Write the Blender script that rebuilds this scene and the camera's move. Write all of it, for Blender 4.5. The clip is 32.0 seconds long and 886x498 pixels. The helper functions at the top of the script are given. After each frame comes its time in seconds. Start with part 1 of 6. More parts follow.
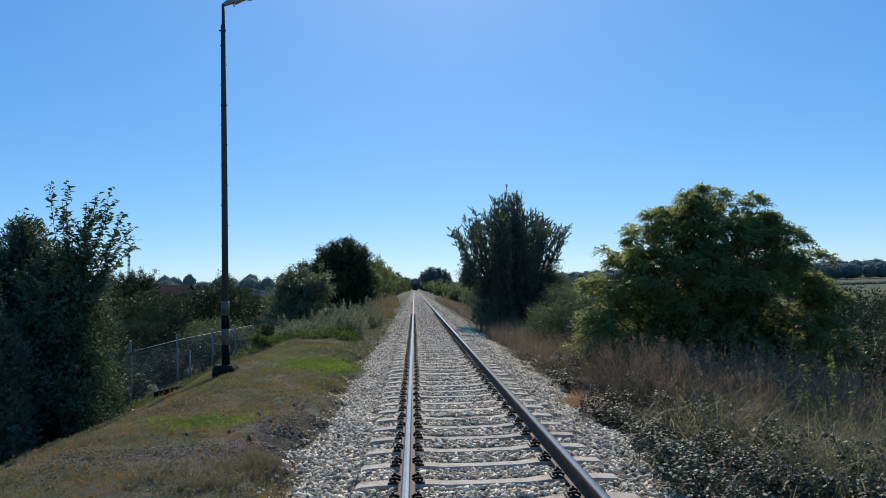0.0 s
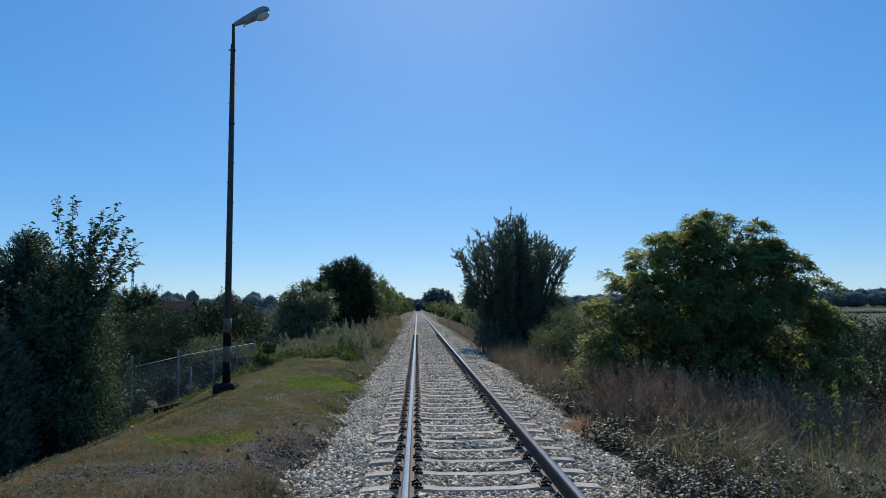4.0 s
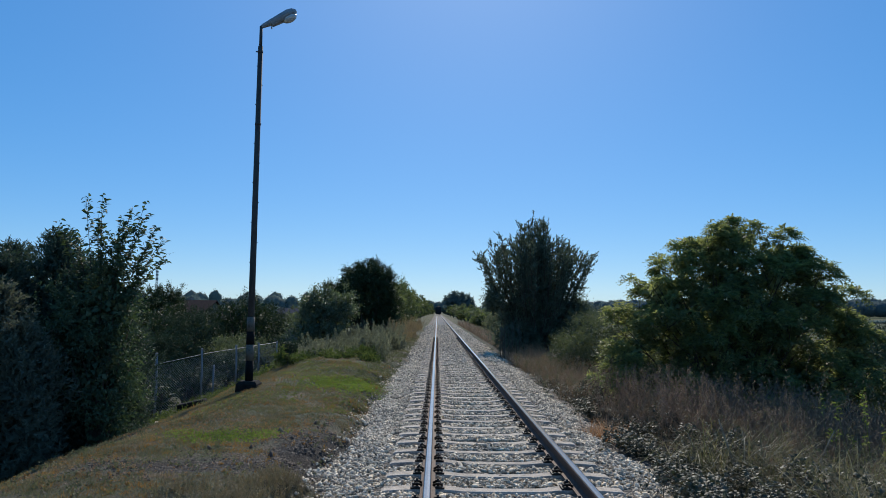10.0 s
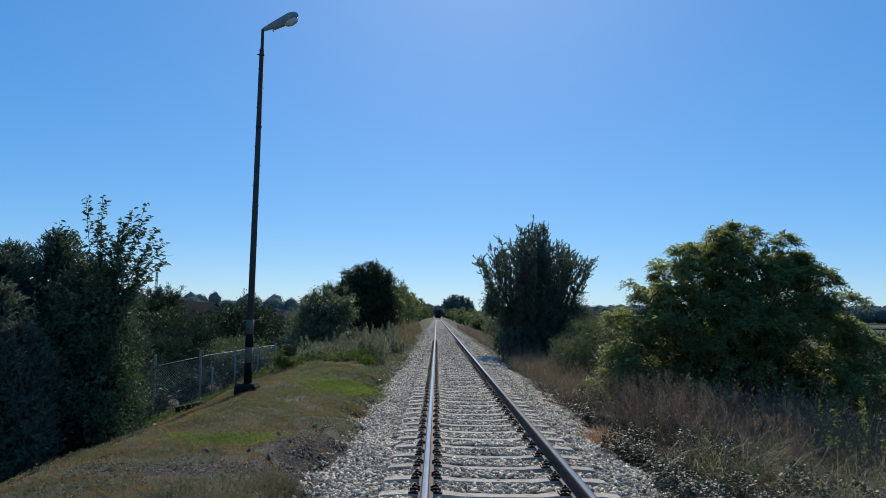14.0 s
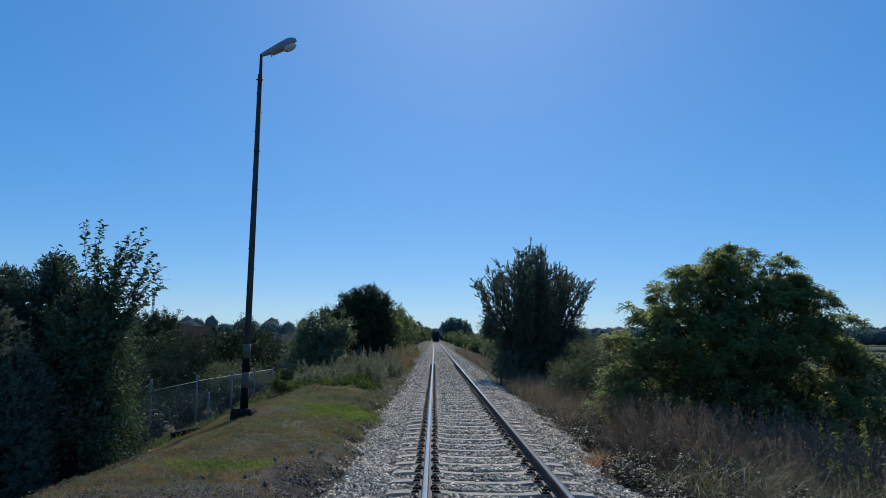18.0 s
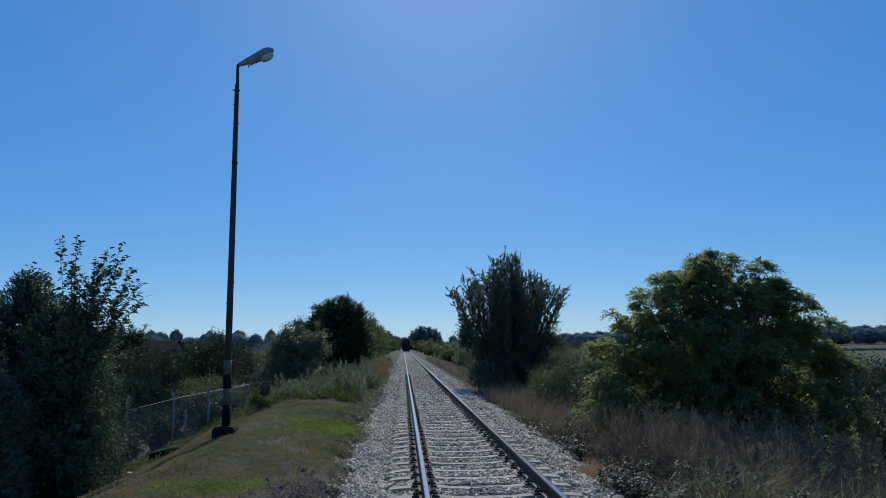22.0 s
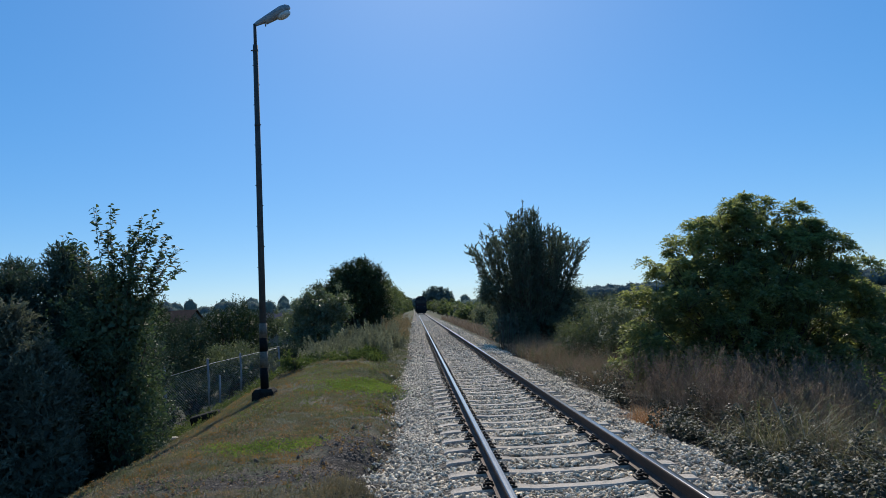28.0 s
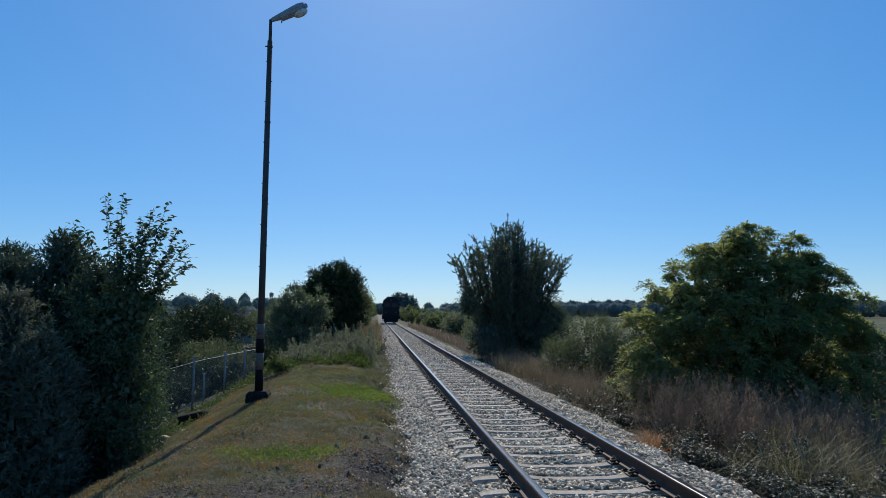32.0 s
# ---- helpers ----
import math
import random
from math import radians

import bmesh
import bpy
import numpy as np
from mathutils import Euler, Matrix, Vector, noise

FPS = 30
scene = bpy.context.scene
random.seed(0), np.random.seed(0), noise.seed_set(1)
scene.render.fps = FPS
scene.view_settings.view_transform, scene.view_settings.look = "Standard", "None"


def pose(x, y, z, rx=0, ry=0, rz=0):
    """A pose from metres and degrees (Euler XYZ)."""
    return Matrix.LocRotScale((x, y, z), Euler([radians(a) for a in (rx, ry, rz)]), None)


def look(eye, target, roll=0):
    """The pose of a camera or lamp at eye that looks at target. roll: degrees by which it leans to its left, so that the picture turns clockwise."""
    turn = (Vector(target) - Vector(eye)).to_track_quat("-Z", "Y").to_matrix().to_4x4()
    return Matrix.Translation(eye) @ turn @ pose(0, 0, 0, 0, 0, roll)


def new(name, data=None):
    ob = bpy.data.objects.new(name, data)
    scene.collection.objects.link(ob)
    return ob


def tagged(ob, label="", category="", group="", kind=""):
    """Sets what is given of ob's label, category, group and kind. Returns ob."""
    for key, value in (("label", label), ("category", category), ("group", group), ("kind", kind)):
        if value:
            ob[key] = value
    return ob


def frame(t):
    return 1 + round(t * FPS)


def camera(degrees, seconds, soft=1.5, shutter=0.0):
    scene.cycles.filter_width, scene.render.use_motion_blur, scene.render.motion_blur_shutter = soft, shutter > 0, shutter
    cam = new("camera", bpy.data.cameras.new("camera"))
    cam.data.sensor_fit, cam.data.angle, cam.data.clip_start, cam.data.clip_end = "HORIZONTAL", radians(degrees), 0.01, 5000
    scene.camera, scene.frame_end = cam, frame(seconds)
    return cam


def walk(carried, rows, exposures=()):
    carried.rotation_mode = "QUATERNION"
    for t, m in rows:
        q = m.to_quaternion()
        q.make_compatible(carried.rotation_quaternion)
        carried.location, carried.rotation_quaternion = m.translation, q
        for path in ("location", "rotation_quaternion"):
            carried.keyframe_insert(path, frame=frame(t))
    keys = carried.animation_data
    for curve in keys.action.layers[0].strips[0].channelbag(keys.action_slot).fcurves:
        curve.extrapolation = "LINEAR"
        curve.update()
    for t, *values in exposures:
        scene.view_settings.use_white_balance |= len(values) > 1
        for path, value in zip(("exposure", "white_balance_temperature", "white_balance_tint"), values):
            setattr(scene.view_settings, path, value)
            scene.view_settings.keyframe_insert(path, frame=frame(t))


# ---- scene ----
cam = camera(64.9, 32.0, 0.6)
EXPOSURES = [(0, 0.13, 6350, 10), (1, 0.04, 6250, 10), (3, -0.07, 6100, 10), (6, -0.07, 6250, 10), (10, -0.06, 6200, 10), (13, -0.04, 6200, 10), (17, -0.15, 6000, 10), (20, -0.38, 5700, 10), (24, -0.4, 5700, 10), (27, -0.3, 6050, 10), (28, 0.0, 6250, 10), (29, -0.13, 6000, 10), (30, -0.03, 6300, 10), (32, -0.1, 6150, 10)]
PATH = [
    (0, (-0.648, -2.157, 1.597), (-0.563, -0.162, 1.707), -1.4),
    (0.5, (-0.65, -2.185, 1.57), (-0.603, -0.193, 1.737), 1.2),
    (1, (-0.644, -2.113, 1.574), (-0.559, -0.123, 1.752), 0.7),
    (1.5, (-0.643, -2.085, 1.573), (-0.537, -0.094, 1.738), 0.8),
    (2, (-0.644, -2.066, 1.585), (-0.52, -0.078, 1.765), 0.9),
    (2.5, (-0.636, -2.084, 1.595), (-0.489, -0.097, 1.77), 0.2),
    (3, (-0.645, -2.118, 1.591), (-0.543, -0.127, 1.744), 0.1),
    (3.5, (-0.645, -2.153, 1.599), (-0.564, -0.162, 1.768), -0.1),
    (5.5, (-0.646, -2.168, 1.6), (-0.578, -0.176, 1.771), -0.9),
    (6, (-0.647, -2.146, 1.595), (-0.583, -0.155, 1.766), -0.9),
    (6.5, (-0.653, -2.148, 1.599), (-0.602, -0.155, 1.764), -1.0),
    (7, (-0.651, -2.156, 1.59), (-0.6, -0.164, 1.759), -0.6),
    (7.5, (-0.655, -2.153, 1.593), (-0.603, -0.161, 1.771), -1.0),
    (8, (-0.659, -2.157, 1.585), (-0.628, -0.164, 1.757), -0.3),
    (8.5, (-0.669, -2.166, 1.591), (-0.649, -0.176, 1.79), 0.7),
    (9, (-0.665, -2.174, 1.588), (-0.63, -0.183, 1.775), 0.5),
    (9.5, (-0.671, -2.171, 1.594), (-0.653, -0.181, 1.794), 0.5),
    (10, (-0.68, -2.175, 1.578), (-0.665, -0.183, 1.757), 0.6),
    (10.5, (-0.683, -2.182, 1.586), (-0.696, -0.19, 1.772), 0.5),
    (11, (-0.674, -2.185, 1.588), (-0.676, -0.194, 1.779), 0.4),
    (11.5, (-0.676, -2.177, 1.585), (-0.673, -0.184, 1.752), 0.7),
    (12, (-0.674, -2.164, 1.58), (-0.674, -0.171, 1.744), 0.8),
    (12.5, (-0.684, -2.167, 1.583), (-0.688, -0.174, 1.755), 0.7),
    (13, (-0.688, -2.196, 1.589), (-0.687, -0.205, 1.775), 0.6),
    (13.5, (-0.68, -2.187, 1.591), (-0.67, -0.196, 1.785), 0.7),
    (14, (-0.676, -2.177, 1.587), (-0.661, -0.186, 1.776), 1.0),
    (14.5, (-0.686, -2.178, 1.598), (-0.669, -0.188, 1.797), 0.8),
    (16.5, (-0.671, -2.161, 1.593), (-0.653, -0.172, 1.804), 0.1),
    (17, (-0.675, -2.159, 1.594), (-0.662, -0.171, 1.811), 0.6),
    (17.5, (-0.681, -2.167, 1.591), (-0.684, -0.18, 1.819), 0.8),
    (18, (-0.679, -2.171, 1.596), (-0.658, -0.187, 1.85), 0.8),
    (18.5, (-0.67, -2.17, 1.595), (-0.647, -0.183, 1.827), 0.4),
    (19, (-0.678, -2.144, 1.589), (-0.657, -0.156, 1.806), 0.1),
    (19.5, (-0.693, -2.121, 1.595), (-0.687, -0.138, 1.851), 1.3),
    (20, (-0.92, -2.15, 1.656), (-0.878, -0.17, 1.935), -3.8),
    (20.5, (-1.023, -2.119, 1.656), (-0.976, -0.137, 1.926), -1.3),
    (21, (-1.039, -2.072, 1.651), (-1.068, -0.093, 1.94), 0.2),
    (21.5, (-1.023, -2.011, 1.668), (-0.891, -0.032, 1.926), -1.5),
    (22, (-1.021, -2.059, 1.648), (-0.907, -0.081, 1.926), -0.5),
    (22.5, (-1.065, -2.025, 1.659), (-0.983, -0.047, 1.944), 1.1),
    (23, (-1.09, -2.025, 1.663), (-1.01, -0.047, 1.946), 0.6),
    (23.5, (-1.091, -2.042, 1.657), (-0.993, -0.062, 1.918), 1.1),
    (24, (-1.087, -2.038, 1.656), (-1.018, -0.057, 1.918), 0.9),
    (24.5, (-1.069, -2.031, 1.649), (-1.085, -0.044, 1.876), -1.1),
    (26.5, (-1.295, -2.093, 1.645), (-1.254, -0.109, 1.897), -0.0),
    (27, (-1.404, -2.138, 1.626), (-1.366, -0.152, 1.859), -0.1),
    (27.5, (-1.491, -2.055, 1.59), (-1.512, -0.06, 1.719), 1.4),
    (28, (-1.49, -1.896, 1.587), (-1.402, 0.095, 1.751), -2.8),
    (28.5, (-1.508, -1.838, 1.608), (-1.259, 0.138, 1.796), -2.8),
    (29, (-1.652, -1.882, 1.615), (-1.316, 0.083, 1.772), -7.2),
    (29.5, (-1.717, -1.852, 1.59), (-1.441, 0.124, 1.72), -3.3),
    (30, (-1.772, -1.815, 1.579), (-1.459, 0.157, 1.7), -2.7),
    (30.5, (-1.78, -1.847, 1.576), (-1.577, 0.137, 1.731), -1.6),
    (31, (-1.92, -1.882, 1.575), (-1.71, 0.096, 1.781), 1.4),
    (31.5, (-2.198, -1.861, 1.644), (-2.014, 0.121, 1.842), -1.5),
    (32, (-2.32, -1.761, 1.666), (-2.134, 0.222, 1.85), 0.5),
]
walk(cam, [(t, look(eye, target, roll)) for t, eye, target, roll in PATH], EXPOSURES)

# ---- light ----
SUN_UP, SUN_TURN = radians(38), radians(3.5)
world = bpy.data.worlds.new("sky")
scene.world = world
world.use_nodes = True
sky = world.node_tree.nodes.new("ShaderNodeTexSky")
sky.sky_type, sky.sun_disc, sky.sun_elevation, sky.sun_rotation = "NISHITA", False, SUN_UP, SUN_TURN
sky.air_density, sky.dust_density, sky.ozone_density, sky.altitude = 1.0, 0.7, 7.0, 1200
world.node_tree.nodes["Background"].inputs["Strength"].default_value = 0.208
deep = world.node_tree.nodes.new("ShaderNodeHueSaturation")
deep.inputs["Saturation"].default_value = 1.64
even = world.node_tree.nodes.new("ShaderNodeGamma")
even.inputs["Gamma"].default_value = 0.5
world.node_tree.links.new(sky.outputs["Color"], even.inputs["Color"])
world.node_tree.links.new(even.outputs["Color"], deep.inputs["Color"])
white = world.node_tree.nodes.new("ShaderNodeMix")
white.data_type, white.blend_type = "RGBA", "MULTIPLY"
white.inputs[0].default_value, white.inputs[7].default_value = 1.0, (1.03, 1.25, 1.42, 1)
world.node_tree.links.new(deep.outputs["Color"], white.inputs[6])
world.node_tree.links.new(white.outputs[2], world.node_tree.nodes["Background"].inputs["Color"])
sun = new("sun", bpy.data.lights.new("sun", "SUN"))
sun.data.energy, sun.data.angle, sun.data.color = 4.4, radians(0.55), (1.0, 0.91, 0.77)
sun_from = Vector((math.sin(SUN_TURN) * math.cos(SUN_UP), math.cos(SUN_TURN) * math.cos(SUN_UP), math.sin(SUN_UP)))
sun.matrix_world = look(sun_from * 100, (0, 0, 0))

# ---- materials ----


def nodes_of(name):
    m = bpy.data.materials.new(name)
    m.use_nodes = True
    return m, m.node_tree.nodes, m.node_tree.links


def noise_node(nodes, links, coord, scale, detail=4.0, rough=0.6):
    n = nodes.new("ShaderNodeTexNoise")
    n.inputs["Scale"].default_value, n.inputs["Detail"].default_value, n.inputs["Roughness"].default_value = scale, detail, rough
    links.new(coord, n.inputs["Vector"])
    return n.outputs["Fac"]


def ramp(nodes, links, fac, stops):
    r = nodes.new("ShaderNodeValToRGB")
    while len(r.color_ramp.elements) < len(stops):
        r.color_ramp.elements.new(0.5)
    for e, (p, c) in zip(r.color_ramp.elements, stops):
        e.position, e.color = p, (*c, 1)
    links.new(fac, r.inputs["Fac"])
    return r.outputs["Color"]


def mixed(nodes, links, fac, a, b, kind="MIX"):
    n = nodes.new("ShaderNodeMix")
    n.data_type, n.blend_type = "RGBA", kind
    for k, v in ((0, fac), (6, a), (7, b)):
        if isinstance(v, (int, float)):
            n.inputs[k].default_value = v
        elif isinstance(v, tuple):
            n.inputs[k].default_value = (*v, 1)
        else:
            links.new(v, n.inputs[k])
    return n.outputs[2]


def surface(name, c1, c2, scale=6.0, rough=0.8, metal=0.0, bump=0.3, fine=60.0, vary=0.0, worn=None, coord="Object", spec=0.5):
    """Two tones at a coarse and a fine scale, with relief; vary: how far single objects or islands differ."""
    m, nodes, links = nodes_of(name)
    b = nodes["Principled BSDF"]
    at = nodes.new("ShaderNodeTexCoord").outputs[coord]
    coarse, grain = noise_node(nodes, links, at, scale), noise_node(nodes, links, at, fine, 5)
    col = ramp(nodes, links, coarse, [(0.35, c1), (0.65, c2)])
    col = mixed(nodes, links, 0.45, col, ramp(nodes, links, grain, [(0.3, tuple(0.45 * x for x in c1)), (0.7, tuple(min(1, 1.5 * x) for x in c2))]))
    if worn:
        col = mixed(nodes, links, ramp(nodes, links, noise_node(nodes, links, at, scale * 3, 6, 0.7), [(0.52, (0, 0, 0)), (0.62, (1, 1, 1))]), col, worn)
    if vary:
        r = nodes.new("ShaderNodeNewGeometry").outputs["Random Per Island"] if vary < 0 else nodes.new("ShaderNodeObjectInfo").outputs["Random"]
        v = abs(vary)
        col = mixed(nodes, links, 1.0, col, ramp(nodes, links, r, [(0, (1 - v,) * 3), (1, (1 + v,) * 3)]), "MULTIPLY")
    links.new(col, b.inputs["Base Color"])
    b.inputs["Roughness"].default_value, b.inputs["Metallic"].default_value = rough, metal
    b.inputs["Specular IOR Level"].default_value = spec
    if bump:
        bp = nodes.new("ShaderNodeBump")
        bp.inputs["Strength"].default_value, bp.inputs["Distance"].default_value = bump, 0.02
        links.new(grain, bp.inputs["Height"])
        links.new(bp.outputs["Normal"], b.inputs["Normal"])
    return m


def leafy(name, stops, through_light=0.35, rough=0.6, spec=0.2, tint=(1.4, 1.5, 0.75)):
    """Leaves and blades: each its own tone, some light passing through."""
    m, nodes, links = nodes_of(name)
    b, out = nodes["Principled BSDF"], nodes["Material Output"]
    rnd = nodes.new("ShaderNodeNewGeometry").outputs["Random Per Island"]
    at = nodes.new("ShaderNodeTexCoord").outputs["Object"]
    col = ramp(nodes, links, rnd, [(i / max(1, len(stops) - 1), c) for i, c in enumerate(stops)])
    patch = ramp(nodes, links, noise_node(nodes, links, at, 0.9, 3), [(0.3, (0.7, 0.72, 0.7)), (0.7, (1.25, 1.2, 1.05))])
    col = mixed(nodes, links, 1.0, col, patch, "MULTIPLY")
    links.new(col, b.inputs["Base Color"])
    b.inputs["Roughness"].default_value, b.inputs["Specular IOR Level"].default_value = rough, spec
    tr = nodes.new("ShaderNodeBsdfTranslucent")
    links.new(mixed(nodes, links, 1.0, col, tint, "MULTIPLY"), tr.inputs["Color"])
    mx = nodes.new("ShaderNodeMixShader")
    mx.inputs[0].default_value = through_light
    links.new(b.outputs[0], mx.inputs[1])
    links.new(tr.outputs[0], mx.inputs[2])
    links.new(mx.outputs[0], out.inputs["Surface"])
    return m


STEEL_RUST = surface("rail_web_rust", (0.05, 0.03, 0.022), (0.1, 0.058, 0.038), 5, 0.75, 0.3, 0.3, 90)
STEEL_HEAD = surface("rail_head_steel", (0.1, 0.098, 0.1), (0.16, 0.158, 0.16), 3, 0.23, 1.0, 0.0, 40)
CLIP_IRON = surface("fastening_iron", (0.012, 0.011, 0.011), (0.03, 0.024, 0.02), 20, 0.6, 0.5, 0.3, 150)
CONCRETE = surface("sleeper_concrete", (0.36, 0.3, 0.235), (0.5, 0.425, 0.34), 4, 0.9, 0, 0.5, 110, 0.14, (0.25, 0.22, 0.18))
# Near-black base puts the shade on foot and block faces into the concrete.
SHADED_CONCRETE = surface("concrete_shade_dark", (0.014, 0.013, 0.012), (0.035, 0.033, 0.029), 5, 0.95, 0, 0.5, 60, spec=0.1)
STONE = surface("ballast_stone", (0.45, 0.355, 0.255), (0.76, 0.615, 0.46), 9, 0.9, 0, 0.6, 80, -0.6, spec=0.2)
STONE_SINGLE = surface("ballast_stone_single", (0.45, 0.355, 0.255), (0.76, 0.615, 0.46), 9, 0.9, 0, 0.6, 80, 0.6, spec=0.2)


def ballast_material():
    """Packed stones: each cell its own grey, dirt and gap shade painted in as dark joints, rounded relief."""
    m, nodes, links = nodes_of("ballast_bed")
    b = nodes["Principled BSDF"]
    at = nodes.new("ShaderNodeTexCoord").outputs["Object"]
    cell, edge = nodes.new("ShaderNodeTexVoronoi"), nodes.new("ShaderNodeTexVoronoi")
    edge.feature = "DISTANCE_TO_EDGE"
    for n in (cell, edge):
        n.inputs["Scale"].default_value = 17
        links.new(at, n.inputs["Vector"])
    tone = nodes.new("ShaderNodeSeparateColor")
    links.new(cell.outputs["Color"], tone.inputs[0])
    # Greys lowered to put dirt and gap shade under the loose stones.
    col = ramp(nodes, links, tone.outputs[0], [(0, (0.08, 0.069, 0.056)), (0.5, (0.16, 0.138, 0.11)), (1, (0.27, 0.232, 0.185))])
    gap = ramp(nodes, links, edge.outputs["Distance"], [(0.02, (0.18, 0.17, 0.16)), (0.16, (1, 1, 1))])
    col = mixed(nodes, links, 1.0, col, gap, "MULTIPLY")
    stain = ramp(nodes, links, noise_node(nodes, links, at, 1.1, 4), [(0.35, (0.75, 0.72, 0.68)), (0.65, (1.1, 1.1, 1.1))])
    links.new(mixed(nodes, links, 1.0, col, stain, "MULTIPLY"), b.inputs["Base Color"])
    b.inputs["Roughness"].default_value = 0.9
    bp = nodes.new("ShaderNodeBump")
    bp.inputs["Strength"].default_value, bp.inputs["Distance"].default_value = 1.0, 0.06
    links.new(edge.outputs["Distance"], bp.inputs["Height"])
    links.new(bp.outputs["Normal"], b.inputs["Normal"])
    return m


BALLAST = ballast_material()
DARK_ROCK = surface("dark_rock", (0.05, 0.044, 0.038), (0.12, 0.105, 0.09), 7, 0.9, 0, 0.7, 50)
POST_BLACK = surface("post_paint_black", (0.006, 0.006, 0.006), (0.014, 0.013, 0.013), 5, 0.9, 0.0, 0.2, 60, spec=0.15)
POST_WHITE = surface("post_paint_white", (0.125, 0.102, 0.08), (0.19, 0.16, 0.128), 6, 0.8, 0, 0.2, 60, 0, (0.1, 0.085, 0.065), spec=0.2)
POST_GREY = surface("post_weathered_steel", (0.045, 0.043, 0.042), (0.085, 0.08, 0.075), 3, 0.7, 0.2, 0.2, 60, 0, (0.06, 0.05, 0.045), spec=0.3)
HOUSING = surface("lamp_housing_grey", (0.2, 0.21, 0.22), (0.3, 0.31, 0.32), 8, 0.5, 0.1, 0.1, 60)
GALV = surface("fence_galvanised", (0.17, 0.175, 0.18), (0.27, 0.275, 0.28), 12, 0.6, 0.2, 0.2, 80)
BARK = surface("bark", (0.06, 0.048, 0.036), (0.13, 0.105, 0.08), 7, 0.95, 0, 0.8, 40, spec=0.1)
DEADWOOD = surface("dry_stem", (0.22, 0.17, 0.11), (0.36, 0.29, 0.2), 9, 0.95, 0, 0.4, 60)
LOCO_PAINT = surface("locomotive_paint_dark", (0.007, 0.009, 0.014), (0.013, 0.015, 0.022), 1.2, 0.6, 0, 0.1, 20, spec=0.2)
LOCO_RED = surface("locomotive_paint_red", (0.016, 0.01, 0.014), (0.026, 0.014, 0.018), 1.2, 0.6, 0, 0.1, 20, spec=0.2)
LOCO_FRAME = surface("locomotive_underframe", (0.009, 0.009, 0.011), (0.018, 0.018, 0.021), 3, 0.75, 0.1, 0.2, 30, spec=0.2)
LOCO_GLASS = surface("cab_glass", (0.01, 0.013, 0.018), (0.016, 0.02, 0.026), 2, 0.25, 0, 0, 10, spec=0.3)
LENS_GLASS = surface("lens_glass", (0.5, 0.5, 0.48), (0.62, 0.62, 0.6), 9, 0.15, 0, 0, 30)
LAMP_DULL = surface("headlight_glass_dull", (0.04, 0.042, 0.048), (0.06, 0.062, 0.07), 9, 0.3, 0, 0, 30, spec=0.3)
ROOF_TILE = surface("roof_tile", (0.05, 0.032, 0.026), (0.085, 0.05, 0.04), 2, 0.9, 0, 0.4, 12, spec=0.05)
ROOF_BLUE = surface("roof_sheet_blue_grey", (0.025, 0.032, 0.05), (0.04, 0.05, 0.075), 0.6, 0.9, 0, 0.2, 8, spec=0.05)
PLASTER = surface("house_plaster", (0.14, 0.125, 0.105), (0.22, 0.2, 0.17), 1.5, 0.9, 0, 0.2, 15)

LEAF_WALNUT = leafy("leaf_yellow_green", [(0.165, 0.19, 0.112), (0.215, 0.24, 0.135), (0.18, 0.21, 0.122), (0.34, 0.34, 0.165), (0.17, 0.2, 0.115)], 0.56, 0.5, 0.3, (1.3, 1.35, 0.8))
LEAF_WILLOW = leafy("leaf_willow", [(0.09, 0.115, 0.085), (0.13, 0.155, 0.115), (0.18, 0.2, 0.15)], 0.35, tint=(1.05, 1.15, 0.95))
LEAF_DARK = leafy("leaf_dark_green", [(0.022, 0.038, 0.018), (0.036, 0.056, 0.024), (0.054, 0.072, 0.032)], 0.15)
LEAF_SILVER = leafy("leaf_glossy_shrub", [(0.065, 0.09, 0.055), (0.11, 0.135, 0.09), (0.2, 0.22, 0.16)], 0.3, 0.4, 0.5)
LEAF_OLIVE = leafy("leaf_olive_grey", [(0.085, 0.1, 0.065), (0.125, 0.14, 0.09), (0.17, 0.18, 0.12)], 0.28)
LEAF_MID = leafy("leaf_mid_green", [(0.065, 0.092, 0.038), (0.1, 0.13, 0.05), (0.14, 0.155, 0.065)], 0.38)
LEAF_GARDEN = leafy("leaf_garden", [(0.036, 0.054, 0.034), (0.054, 0.074, 0.045), (0.066, 0.08, 0.05)], 0.11, 0.75, 0.06, (1.2, 1.35, 0.9))
LEAF_LINE = leafy("leaf_line_shrub", [(0.085, 0.105, 0.06), (0.115, 0.138, 0.078), (0.15, 0.165, 0.095)], 0.38)
LEAF_LINE_GREY = leafy("leaf_line_shrub_grey", [(0.12, 0.135, 0.09), (0.16, 0.175, 0.115), (0.2, 0.21, 0.145)], 0.4, tint=(1.2, 1.25, 0.95))
LEAF_CONIFER = leafy("needle_dark", [(0.05, 0.075, 0.058), (0.075, 0.1, 0.078), (0.105, 0.12, 0.095)], 0.25, 0.6, 0.15, (1.1, 1.3, 0.95))
LEAF_CONIFER_DULL = leafy("needle_dull", [(0.1, 0.115, 0.092), (0.14, 0.15, 0.118), (0.18, 0.18, 0.145)], 0.3, 0.6, 0.15, (1.1, 1.2, 1.0))
LEAF_SPRIG = leafy("leaf_sprig", [(0.06, 0.09, 0.055), (0.09, 0.122, 0.07), (0.13, 0.155, 0.095)], 0.22, 0.6, 0.2, (1.2, 1.4, 0.85))
LEAF_WEED = leafy("leaf_tall_weed", [(0.15, 0.163, 0.118), (0.2, 0.21, 0.155), (0.3, 0.3, 0.23)], 0.42, tint=(1.1, 1.1, 0.9))
